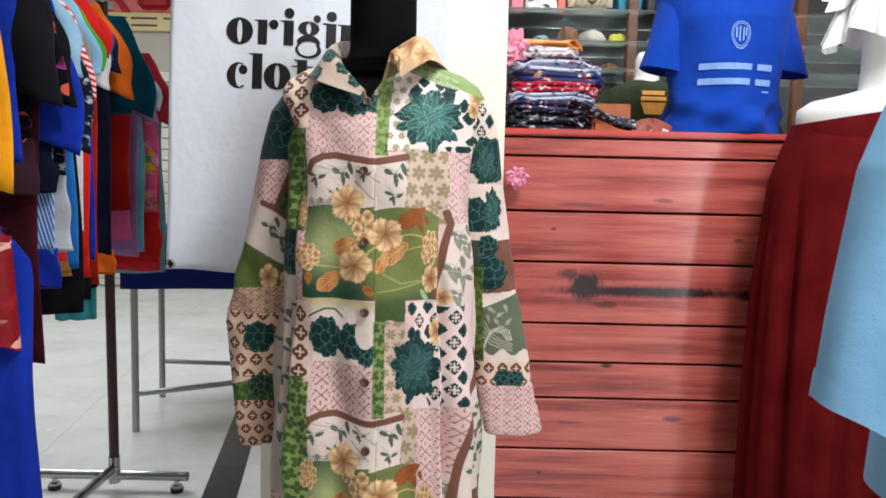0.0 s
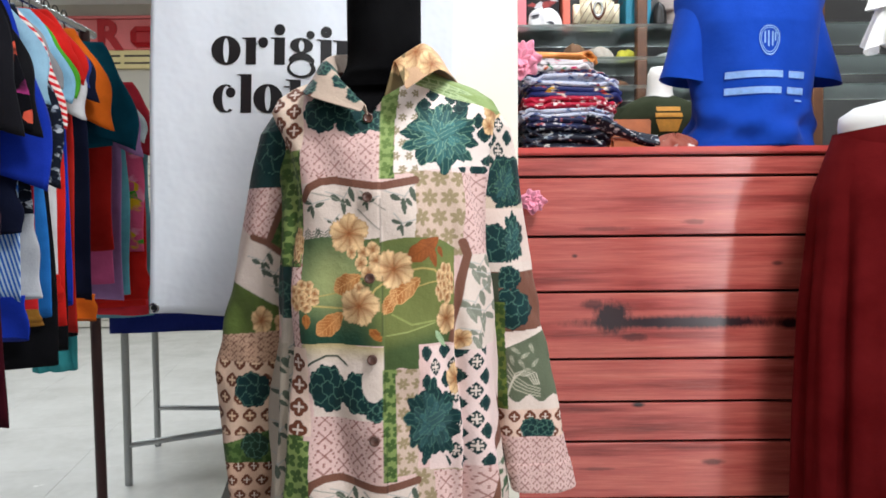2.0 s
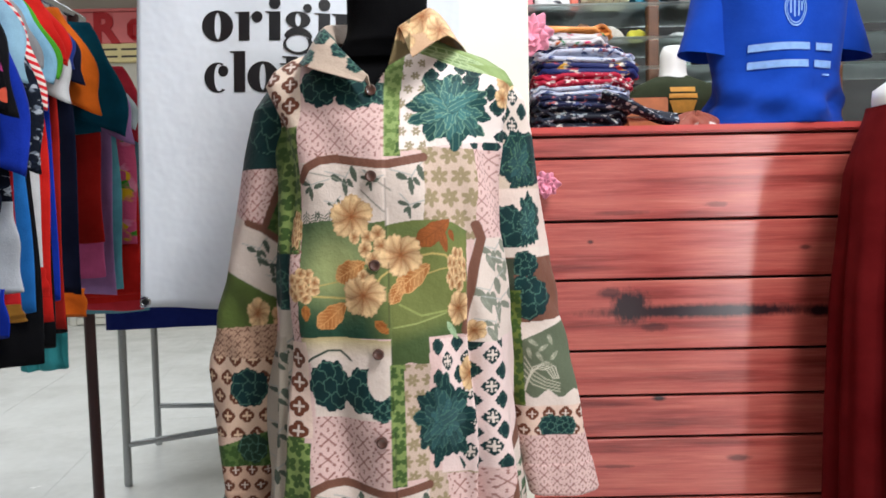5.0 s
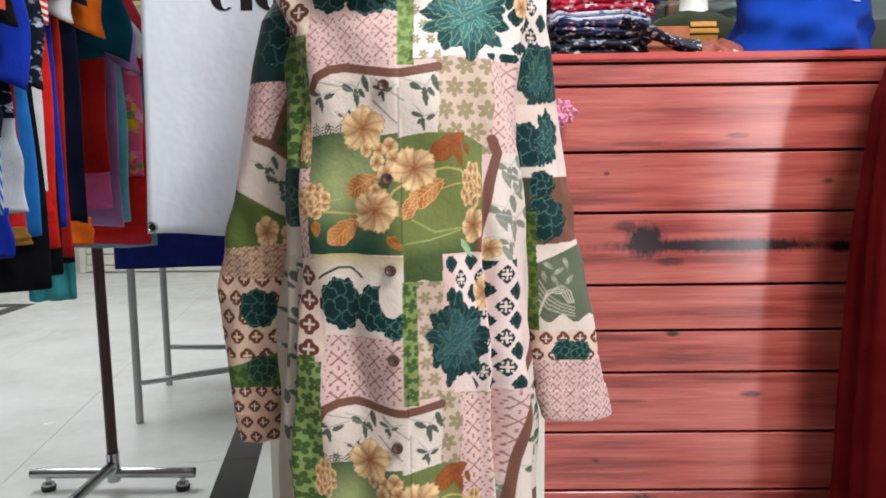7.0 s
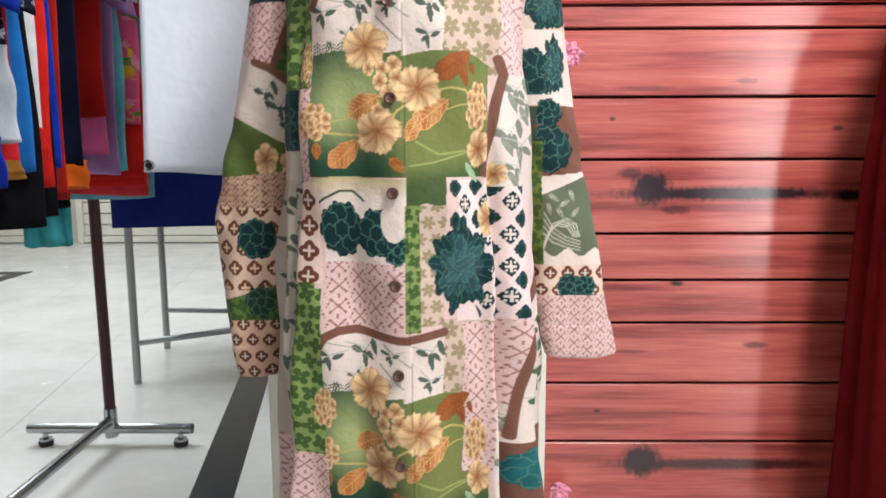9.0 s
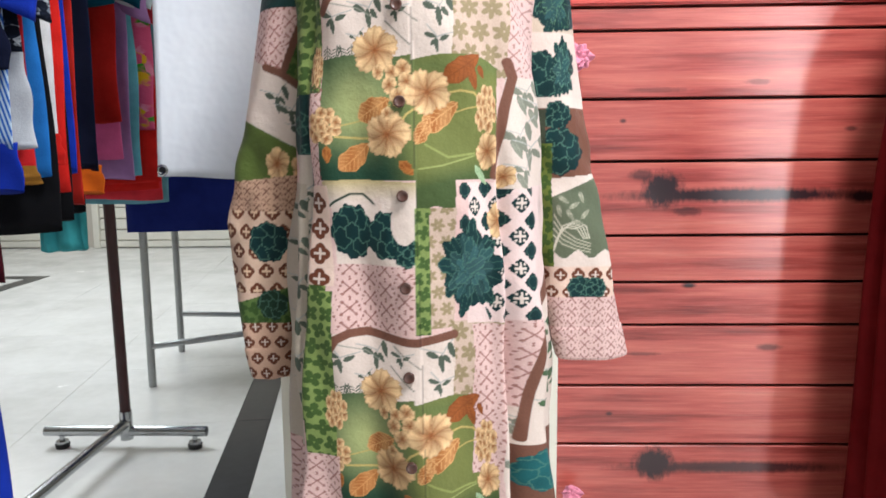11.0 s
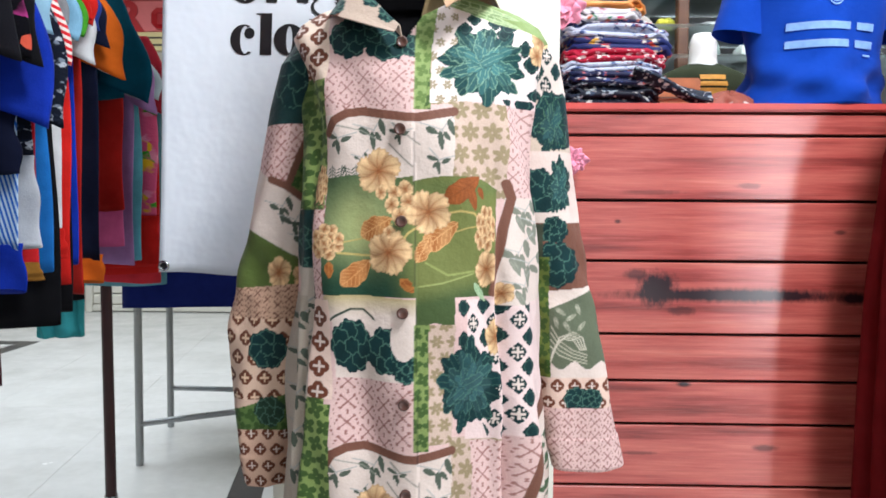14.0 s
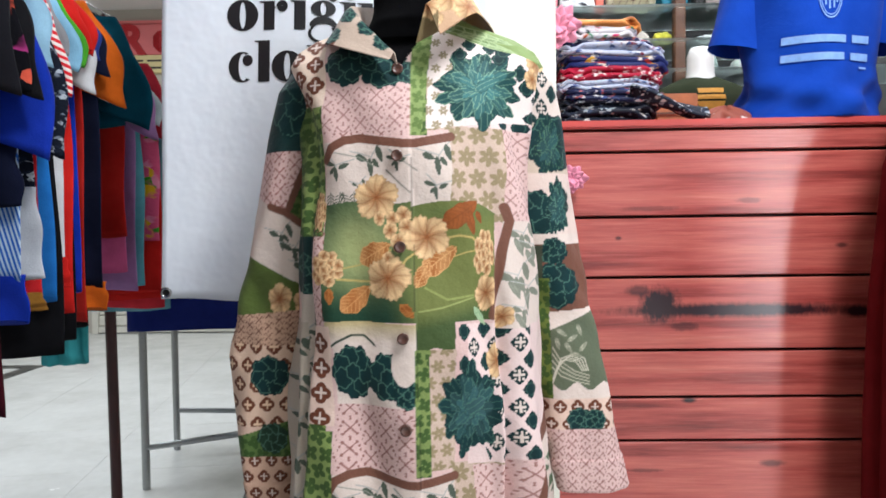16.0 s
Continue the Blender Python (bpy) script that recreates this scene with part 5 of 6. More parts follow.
RED, BLUE, TEAL, NAVY, BLACK = (206, 34, 28), (24, 52, 168), (10, 78, 100), (12, 18, 42), (14, 14, 18)
LILAC, AQUA, ORANGE, WHITE, GREY = (178, 132, 188), (96, 174, 196), (226, 108, 26), (214, 214, 216), (150, 152, 156)
GREEN, ROSE, YELLOW, MAROON, DENIM = (80, 164, 44), (228, 92, 142), (236, 160, 24), (66, 14, 26), (42, 52, 66)
hanging_garment(2.330, -0.904, 1.290, 0.619, (110, 166, 180), "pale aqua hanging dress with striped sleeves", "dress", "stripes", 1.159, 0.04, seed=1)
hanging_garment(2.280, -0.900, 1.308, 0.632, (214, 54, 66), "red hanging dress with red and white striped sleeves", "dress", "stripes", 1.124, 0.035, seed=2)
hanging_garment(2.230, -0.884, 1.306, 0.661, RED, "red hanging shirt with short red sleeves", "shirt", RED, 1.134, 0.04, seed=3)
hanging_garment(2.190, -0.868, 1.339, 0.683, "pyjama", "pink and yellow printed hanging pyjamas", "pyjamas", (186, 46, 60), 1.113, 0.04, RED, 0.812, seed=4)
hanging_garment(2.110, -0.890, 1.339, 0.697, LILAC, "lilac hanging shirt with pale trim", "shirt", LILAC, 1.118, 0.04, seed=5)
hanging_garment(2.050, -0.905, 1.353, 0.772, (140, 170, 190), "grey hanging shirt with white piping", "shirt", (176, 182, 190), 1.145, 0.03, RED, 0.980, seed=6)
hanging_garment(1.990, -0.868, 1.345, 0.835, (190, 34, 28), "red hanging shirt with a plain hem", "shirt", (96, 108, 122), 1.161, 0.03, seed=7)
hanging_garment(1.930, -0.830, 1.391, 0.705, TEAL, "teal hanging T-shirt over black jeans", "T-shirt", TEAL, 1.118, 0.055, "navy_print", 1.098, seed=8, slim=0.09)
hanging_garment(1.895, -0.905, 1.382, 0.700, BLACK, "black hanging jeans with a teal lining", "jeans", WHITE, 1.180, 0.05, TEAL, 0.765, seed=9, slim=0.05)
hanging_garment(1.860, -0.855, 1.403, 0.674, NAVY, "navy hanging shirt with orange sleeves", "shirt", ORANGE, 1.160, 0.035, ORANGE, 0.725, seed=10)
hanging_garment(1.757, -0.857, 1.389, 0.721, BLUE, "royal blue hanging trousers with navy top", "trousers", (40, 60, 140), 1.244, 0.04, seed=11)
hanging_garment(1.730, -0.855, 1.381, 0.624, BLACK, "black hanging shirt with white sleeves", "shirt", WHITE, 1.168, 0.045, seed=12)
hanging_garment(1.690, -0.835, 1.403, 0.682, RED, "red hanging trousers with a pale hem", "trousers", RED, 1.237, 0.035, seed=13)
hanging_garment(1.606, -0.814, 1.365, 0.613, BLACK, "black hanging dress with green sleeves", "dress", GREEN, 1.196, 0.04, seed=14)
hanging_garment(1.534, -0.811, 1.358, 0.711, (206, 40, 44), "red and white hanging shirt with a yellow hem", "shirt", GREY, 1.203, 0.035, (150, 104, 40), 0.730, seed=15)
hanging_garment(1.450, -0.767, 1.346, 0.770, "denim", "black and white patterned hanging blouse", "blouse", "denim", 1.005, 0.04, (190, 194, 200), 0.918, seed=16)
hanging_garment(1.421, -0.769, 1.356, 0.700, "blue_stripes", "blue striped hanging shirt with blue trim", "shirt", (150, 190, 214), 1.155, 0.035, BLUE, 0.770, seed=17)
hanging_garment(1.392, -0.762, 1.367, 0.893, BLUE, "royal blue hanging shirt with long sleeves", "shirt", BLUE, 0.998, 0.05, NAVY, 0.998, seed=18)
hanging_garment(1.343, -0.748, 1.334, 0.568, MAROON, "maroon hanging dress with a yellow heart patch", "dress", BLACK, 1.088, 0.045, seed=19)
hanging_garment(1.310, -0.749, 1.381, 0.895, "dark_print", "black printed hanging shirt with orange trim", "shirt", "dark_print", 1.093, 0.045, (60, 34, 44), 0.985, seed=20)
hanging_garment(1.270, -0.739, 1.396, 0.953, BLUE, "royal blue hanging blouse with black trim", "blouse", (20, 20, 26), 1.082, 0.05, seed=24)
hanging_garment(1.220, -0.713, 0.873, -0.039, BLUE, "long royal blue trousers with a red dotted panel", "trousers", None, None, 0.06, seed=21, arm=-0.896)
hanging_garment(1.160, -0.769, 1.625, 0.867, YELLOW, "yellow orange hanging shirt with a green collar", "shirt", YELLOW, 0.926, 0.05, seed=22, arm=-1.015)
hanging_garment(1.080, -0.756, 1.626, 0.927, (224, 40, 96), "bright pink hanging shirt", "shirt", (224, 40, 96), 0.978, 0.05, seed=23, arm=-1.002)


# ---------------------------------------------------------------- skirt form beside the counter
M_whiteform = paint("white mannequin plastic", srgb(226, 226, 224), 0.4, 0.03, 5)
M_skirt = cloth("brick red pleated skirt cloth", srgb(88, 9, 12), 0.85, 0.3, 0.0)
M_lace = cloth("white ruffle cloth", srgb(238, 238, 238), 0.8, 0.06)


def skirt_form():
    cx, cy = 1.046, 1.64
    zs = [FLOOR, FLOOR + 0.02, FLOOR + 0.021, 0.4, 1.05, 1.105, 1.15, 1.178, 1.19, 1.25, 1.40, 1.47, 1.5]
    hw = [0.16, 0.16, 0.02, 0.02, 0.21, 0.222, 0.224, 0.216, 0.09, 0.085, 0.085, 0.085, 0.05]
    zz = np.concatenate([[FLOOR, FLOOR + 0.02, FLOOR + 0.021], np.linspace(0.03, 1.5, 70)])
    th = np.linspace(0, 2 * math.pi, 48, endpoint=False)
    P = np.zeros((len(zz), 48, 3))
    for i, z in enumerate(zz):
        h = lerp(z, zs, hw)
        P[i, :, 0], P[i, :, 1], P[i, :, 2] = cx + h * np.sin(th), cy - h * (0.6 if z > 0.5 else 1) * np.cos(th), z + (0.04 * np.sin(th) if z > 1.0 else 0)
    m = sheet("mannequin", P, M_whiteform, None, "", True, None, None, True)
    tagged(m, "white torso mannequin standing beside the red counter", "mannequin")
    sk = thing("skirt", "brick red pleated long skirt on a white mannequin", "skirt", at=(cx, cy, 0))
    zz = np.linspace(-0.1, 1.118, 60)
    th = np.linspace(0, 2 * math.pi, 420, endpoint=False)
    P = np.zeros((60, 420, 3))
    for i, z in enumerate(zz):
        h = lerp(z, (-0.1, 0.1, 0.5, 0.75, 1.0, 1.118), (0.318, 0.310, 0.306, 0.298, 0.278, 0.236))
        low = min(1, max(0, (1.06 - z) / 0.35))
        pl = 0.026 * low * (np.abs(np.sin(9 * th + 0.9 * np.sin(3 * th) + 0.4 * z)) ** 0.8 - 0.45) + 0.005 * low * np.sin(25 * th + 1.5 * np.sin(2 * th) + 2 * z)
        r = h + pl - 0.008 * low
        P[i, :, 0], P[i, :, 1], P[i, :, 2] = r * np.sin(th), -r * 0.55 * np.cos(th), z + 0.04 * np.sin(th) * max(0, min(1, z))
    s = sheet("pleated_cloth", P, M_skirt, sk, "", True)
    P = np.zeros((8, 120, 3))
    th = np.linspace(0, 2 * math.pi, 120, endpoint=False)
    for i in range(8):
        z = 1.075 + 0.05 * i / 7
        b = 0.233 + 0.004 * math.sin(math.pi * i / 7)
        P[i, :, 0], P[i, :, 1], P[i, :, 2] = b * np.sin(th), -b * 0.62 * np.cos(th), z + 0.04 * np.sin(th)
    sheet("waistband", P, M_skirt, sk, "", True)
    # ruffled white blouse hanging over the form
    bl = thing("blouse", "white ruffled cropped blouse on the white mannequin", "blouse", at=(cx, cy, 0))
    for k, (z1, z0, h0) in enumerate(((1.54, 1.40, 0.15), (1.44, 1.31, 0.155))):
        P = np.zeros((22, 240, 3))
        th = np.linspace(0, 2 * math.pi, 240, endpoint=False)
        for i in range(22):
            f = i / 21
            r = h0 * (0.82 + 0.22 * f) + 0.018 * f * np.sin(11 * th + k) + 0.008 * f * np.sin(23 * th)
            P[i, :, 0], P[i, :, 1], P[i, :, 2] = r * np.sin(th), -0.75 * r * np.cos(th), z1 + (z0 - z1) * f + 0.02 * f * np.sin(5 * th + k) + 0.04 * np.sin(th)
        sheet("ruffle", P, M_lace, bl, "", True)


skirt_form()


# ---------------------------------------------------------------- pale blue shirt at the aisle
M_skyblue = cloth("pale blue shirt cloth", srgb(120, 166, 200), 0.8, 0.12)


def aisle_shirt():
    ob = thing("shirt", "pale blue shirt with a stitched sleeve hem on a steel stand", "shirt", at=(0.862, 0.98, 0.01))

    def tube(name, zs, xs, hw, dp, mat, rows=50, n=64, tilt=0.0, wav=0.016):
        P = np.zeros((rows, n, 3))
        th = np.linspace(0, 2 * math.pi, n, endpoint=False)
        for i in range(rows):
            z = zs[0] + (zs[-1] - zs[0]) * i / (rows - 1)
            h, d, x = lerp(z, zs, hw), lerp(z, zs, dp), lerp(z, zs, xs)
            w = 1 + wav / 0.06 * (np.sin(3 * th + 8 * z) * 0.5 + np.sin(5 * th) * 0.3) * 0.35
            P[i, :, 0], P[i, :, 1], P[i, :, 2] = x + h * w * np.sin(th), -d * w * np.cos(th), z - tilt * np.sin(th) * h
        return sheet(name, P, mat, ob, "", True)

    tube("body", (0.45, 0.8, 1.04, 1.12), (-0.08, -0.08, -0.08, -0.08), (0.10, 0.10, 0.09, 0.05), (0.18, 0.17, 0.17, 0.06), M_skyblue)
    tube("sleeve", (0.585, 0.70, 0.92, 1.02, 1.08), (-0.235, -0.222, -0.185, -0.15, -0.11), (0.082, 0.08, 0.078, 0.075, 0.06), (0.06, 0.06, 0.065, 0.07, 0.06), M_skyblue, tilt=0.5)
    tube("sleeve_hem", (0.580, 0.622), (-0.2355, -0.231), (0.0845, 0.0835), (0.0625, 0.0625), M_skyblue, 8, 64, 0.5)
    part("stand", rod_bm((-0.08, 0, FLOOR - 0.01), (-0.08, 0, 0.5), 0.014, bm=rod_bm((-0.08, 0, FLOOR - 0.01), (-0.08, 0, FLOOR + 0.005), 0.14, 30)), M_steel, ob, "slim steel stand")


aisle_shirt()


# ---------------------------------------------------------------- on the counter
M_tee = cloth("royal blue T-shirt cotton", srgb(22, 66, 170), 0.8, 0.2, 0.05)
M_print_white = paint("pale screen print", srgb(128, 166, 222), 0.7, 0.15, 60)


def counter_tee():
    cx, cy = 0.754, 1.945
    ob = thing("t_shirt", "royal blue T-shirt with a pale printed badge, on a torso form", "T-shirt", at=(cx, cy, CZ))
    zs = np.linspace(0.0, 0.47, 70)
    n = 140
    th = np.linspace(0, 2 * math.pi, n, endpoint=False)
    P = np.zeros((70, n, 3))
    for i, z in enumerate(zs):
        h = lerp(z, (0, 0.02, 0.12, 0.27, 0.37, 0.40, 0.43, 0.45, 0.47), (0.160, 0.156, 0.142, 0.165, 0.186, 0.185, 0.15, 0.10, 0.06))
        d = lerp(z, (0, 0.12, 0.3, 0.4, 0.47), (0.12, 0.105, 0.115, 0.09, 0.05))
        crease = 0.013 * np.sin(3 * th + 40 * z) * math.exp(-((z - 0.05) / 0.04) ** 2) + 0.007 * np.sin(7 * th - 55 * z + 1) * math.exp(-((z - 0.04) / 0.05) ** 2) + 0.005 * np.sin(5 * th + 14 * z)
        P[i, :, 0], P[i, :, 1], P[i, :, 2] = (h + crease) * np.sin(th), -(d + crease) * np.cos(th), z
    sheet("body", P, M_tee, ob, "", True, None, None, True)
    for s in (-1, 1):
        R = np.zeros((26, 40, 3))
        t2 = np.linspace(0, 2 * math.pi, 40, endpoint=False)
        for i in range(26):
            f = i / 25
            x = s * (0.115 + 0.05 * f)
            z = 0.405 - 0.235 * f
            r = 0.052 + 0.012 * f + 0.003 * np.sin(3 * t2 + 5 * f)
            R[i, :, 0], R[i, :, 1], R[i, :, 2] = x + r * np.sin(t2) * 0.95, -r * np.cos(t2) * 0.9, z + s * -0.35 * r * np.sin(t2) * s + 0.012 * np.sin(t2)
        sl = sheet("sleeve", R, M_tee, ob, "", True)
    return ob


counter_tee()


# prints on the blue T-shirt
def tee_prints():
    ob = bpy.data.objects["t_shirt"]

    def on_tee(x, z):
        lz = z - CZ
        h = lerp(lz, (0, 0.02, 0.12, 0.27, 0.37), (0.160, 0.156, 0.142, 0.165, 0.186))
        d = lerp(lz, (0, 0.12, 0.3, 0.4), (0.12, 0.105, 0.115, 0.09))
        s = max(-1, min(1, (x - 0.754) / h))
        th = math.asin(s)
        cr = 0.013 * math.sin(3 * th + 40 * lz) * math.exp(-((lz - 0.05) / 0.04) ** 2) + 0.007 * math.sin(7 * th - 55 * lz + 1) * math.exp(-((lz - 0.04) / 0.05) ** 2) + 0.005 * math.sin(5 * th + 14 * lz)
        return (x - 0.754, -(d + cr) * math.cos(th) - 0.003, lz)

    def bar(x0, x1, z0, z1):
        n = 14
        P = np.array([[on_tee(x0 + (x1 - x0) * j / (n - 1), z) for j in range(n)] for z in (z0, (z0 + z1) / 2, z1)])
        sheet("lettering_bar", P, M_print_white, ob)

    # two rows of plain bars, a word each
    for z0, z1, words in ((1.241, 1.257, ((0.660, 0.790), (0.806, 0.850))), (1.203, 1.219, ((0.660, 0.786), (0.802, 0.850)))):
        for x0, x1 in words:
            bar(x0, x1, z0, z1)
    bar(0.826, 0.846, 1.186, 1.190)
    # shield badge: an outline and slanting strokes
    cx, cz = 0.754, 1.332

    def shield(f, k):
        t = k / 40 * 2 * math.pi
        x, z = math.sin(t), math.cos(t)
        wx = 0.026 * f * (abs(x) ** 0.8) * (1 if x > 0 else -1)
        wz = 0.030 * f * z if z > 0 else 0.040 * f * z
        return cx + wx * (1.0 if z > -0.2 else 1 - 0.25 * (-0.2 - z)), cz + wz

    for f0, f1 in ((1.0, 0.92), (0.84, 0.78)):
        P = np.array([[on_tee(*shield(f, k)) for k in range(41)] for f in (f0, f1)])
        sheet("badge_outline", P, M_print_white, ob)
    for x, z0, z1 in ((-0.012, -0.012, 0.016), (-0.003, -0.02, 0.018), (0.007, -0.018, 0.016), (0.014, -0.006, 0.014)):
        bar(cx + x - 0.0016, cx + x + 0.0022, cz + z0, cz + z1)


tee_prints()


# folded printed clothes stacked on the counter
def folded_garment(x0, x1, y0, y1, z0, z1, mat, label, seed):
    rng = random.Random(seed)
    ob = thing("folded_garment", label, "folded clothes", "stack of folded clothes", at=((x0 + x1) / 2, (y0 + y1) / 2, z0))
    w, d, h = (x1 - x0) / 2, (y1 - y0) / 2, (z1 - z0)
    layers = 2
    for L in range(layers):
        rows, n = 9, 96
        P = np.zeros((rows, n, 3))
        p1, p2 = rng.random() * 6, rng.random() * 6
        for i in range(rows):
            f = i / (rows - 1)
            bul = math.sin(math.pi * f) ** 0.5
            for j in range(n):
                a = 2 * math.pi * j / n
                c, s = math.cos(a), math.sin(a)
                e = 0.28
                x = w * abs(c) ** e * (1 if c > 0 else -1)
                y = d * abs(s) ** e * (1 if s > 0 else -1)
                k = 0.955 + 0.045 * bul + 0.012 * math.sin(5 * a + p1)
                sag = -0.010 * max(0, x / w) ** 3
                P[i, j] = (x * k, y * k, h * (L + f * 0.97) / layers + 0.0035 * math.sin(4 * x / w * 3 + p2) + 0.003 * math.sin(9 * a + p1) + sag)
        sheet("fold", P, mat, ob, "", True, None, None, True)
    return ob


def clothes_stack():
    white, navy, red = srgb(214, 210, 214), srgb(26, 32, 66), srgb(176, 28, 58)
    pats = [patterned("dark batik print", [srgb(22, 26, 40), srgb(44, 60, 84), srgb(150, 160, 168), srgb(30, 34, 54), srgb(196, 190, 186)], 120),
            patterned("navy batik print", [navy, srgb(196, 190, 196), srgb(60, 76, 130), srgb(170, 92, 96), navy], 105),
            patterned("crimson batik print", [red, srgb(220, 190, 196), srgb(120, 16, 40), srgb(240, 226, 224), red], 110),
            patterned("gold and navy print", [srgb(36, 44, 96), srgb(208, 160, 60), srgb(214, 204, 190), srgb(180, 60, 50), srgb(36, 44, 96)], 70),
            patterned("pale blue print", [srgb(190, 196, 216), srgb(70, 84, 130), white, srgb(120, 50, 70), srgb(160, 170, 200)], 100),
            patterned("green floral print", [white, srgb(30, 120, 76), srgb(200, 100, 50), srgb(36, 36, 44), srgb(206, 60, 110)], 66),
            patterned("orange dotted print", [srgb(214, 138, 72), srgb(226, 160, 96), srgb(120, 60, 30), srgb(220, 148, 84), srgb(214, 138, 72)], 36)]
    rows = ((0, 0.030, 0.385, 0), (0, 0.024, 0.400, 1), (1, 0.026, 0.415, 2), (4, 0.022, 0.405, 3), (2, 0.024, 0.412, 4), (3, 0.032, 0.425, 5), (4, 0.022, 0.415, 6), (1, 0.016, 0.39, 7), (5, 0.024, 0.355, 8), (6, 0.020, 0.365, 9))
    names = ("dark", "dark", "navy", "pale blue", "crimson", "gold and navy", "pale blue", "navy", "green floral", "orange dotted")
    z = CZ
    for i, (m, h, x1, seed) in enumerate(rows):
        folded_garment(0.170 + 0.006 * (i % 3), x1, 1.865 + 0.005 * (i % 2), 2.12, z, z + h, pats[m], names[i] + " printed garment folded in a stack on the counter", seed)
        z += h * 0.985
    # a loose corner hanging out of the stack
    k = pats[0]
    P = np.zeros((20, 14, 3))
    for i in range(20):
        f = i / 19
        for j in range(14):
            g = j / 13
            P[i, j] = (0.33 + 0.17 * f, 1.845 + 0.05 * g, CZ + 0.012 + 0.055 * (1 - f) ** 1.3 + 0.010 * math.sin(7 * g + 5 * f) + 0.006)
    s = sheet("scarf", P, pats[0], None)
    so = s.modifiers.new("thick", "SOLIDIFY")
    so.thickness = 0.008
    so.offset = 0
    tagged(s, "dark printed scarf end lying on the counter", "scarf")


clothes_stack()

M_tan = paint("tan leather", srgb(168, 92, 42), 0.45, 0.18, 30, 0.3)
M_leatherdark = paint("brown leather edge", srgb(96, 50, 26), 0.5, 0.2, 30)


def tan_purse():
    ob = thing("purse", "small tan leather purse with a flap standing on the counter", "purse", at=(0.475, 2.04, CZ))
    part("body", box_bm(-0.052, 0.052, -0.02, 0.02, 0, 0.085, 0.008, 3), M_tan, ob)
    part("flap", box_bm(-0.053, 0.053, -0.026, -0.019, 0.035, 0.09, 0.003, 2), M_tan, ob)
    part("trim", box_bm(-0.05, 0.05, -0.0285, -0.0255, 0.040, 0.044), M_leatherdark, ob, "darker stitched trim")
    part("clasp", rod_bm((0.03, -0.031, 0.05), (0.03, -0.024, 0.05), 0.004, 10), M_chrome, ob)


tan_purse()


def crumpled_cloth():
    m = patterned("brown and white scrap", [srgb(150, 84, 70), srgb(220, 214, 208), srgb(110, 50, 50), srgb(196, 180, 170), srgb(150, 84, 70)], 45)
    n = 40
    P = np.zeros((14, n, 3))
    for i in range(14):
        f = i / 13
        r = math.cos(f * 1.5)
        for j in range(n):
            a = 2 * math.pi * j / n
            k = r * (1 + 0.15 * math.sin(4 * a + 3 * f) + 0.1 * math.sin(7 * a))
            P[i, j] = (0.555 + 0.055 * k * math.cos(a), 1.90 + 0.035 * k * math.sin(a), CZ + 0.034 * math.sin(f * 1.5) * (1 + 0.2 * math.sin(5 * a)))
    tagged(sheet("cloth_scrap", P, m, None, "", True, None, None, True), "small crumpled brown and white cloth on the counter", "cloth")


crumpled_cloth()


# ---------------------------------------------------------------- shelves behind the counter
def glass_material():
    k = Nodes("shelf glass")
    k.b.inputs["Transmission Weight"].default_value = 1.0
    k.b.inputs["IOR"].default_value = 1.45
    return k.base((0.75, 0.88, 0.84), 0.35, 0, 0.1)


M_glass = glass_material()
M_wood = paint("brown varnished post", srgb(92, 58, 36), 0.5, 0.3, 14)
M_dark = paint("dark shelf back", srgb(46, 44, 44), 0.7, 0.3, 5)


def shelf_unit():
    ob = thing("shelf_unit", "glass shelves on brown posts behind the counter", "shelf", at=(0.15, 2.82, FLOOR))
    part("back_panel", box_bm(0, 2.3, 0.34, 0.36, 0, 2.8), M_dark, ob, "dark back panel")
    for x in (0.02, 0.585, 1.25, 2.2):
        part("post", box_bm(x - 0.02, x + 0.02, 0.02, 0.06, 0, 2.8, 0.004), M_wood, ob)
    for z in (0.9, 1.16, 1.40, 1.505, 1.625, 2.15):
        g = part("glass_shelf", box_bm(0.0, 2.25, 0.0, 0.335, z - 0.008 - FLOOR, z - FLOOR, 0.001), M_glass, ob, "greenish glass shelf")
        g.visible_shadow = False


shelf_unit()
SY, SZ = 2.82, 1.626
M_quilt = paint("cream quilted leather", srgb(236, 226, 196), 0.45, 0.05, 20, 0.3)
M_tealbox = paint("teal card", srgb(10, 130, 160), 0.5, 0.08, 8)


def quilted_bag():
    ob = thing("handbag", "cream quilted handbag with a metal ring clasp on the shelf", "handbag", at=(0.578, SY + 0.10, SZ))
    bm = box_bm(-0.088, 0.088, -0.04, 0.04, 0, 0.125, 0.028, 4)
    part("body", bm, M_quilt, ob, "", True)
    bm = bmesh.new()
    ring(bm, (0, 0, 0), 0.016, 0.0042, "Y", 22, 8)
    for v in bm.verts:
        v.co.z = v.co.z * 1.7 + 0.07
        v.co.y -= 0.044
    part("clasp", bm, M_steel, ob, "dark metal ring clasp", True)
    P = np.array([[(0.03 * math.cos(t) * (1 - 0.15 * r), -0.0425 - 0.004 * r, 0.095 + 0.066 * math.sin(t) * (1 - 0.15 * r)) for t in np.linspace(math.pi, 2 * math.pi, 24)] for r in (0, 1)])
    sheet("flap_edge", P, M_leatherdark, ob)
    for i in range(-3, 4):
        part("quilt_line", rod_bm((i * 0.024 - 0.03, -0.0412, 0.015), (i * 0.024 + 0.03, -0.0412, 0.11), 0.0008, 5), M_leatherdark, ob)


quilted_bag()


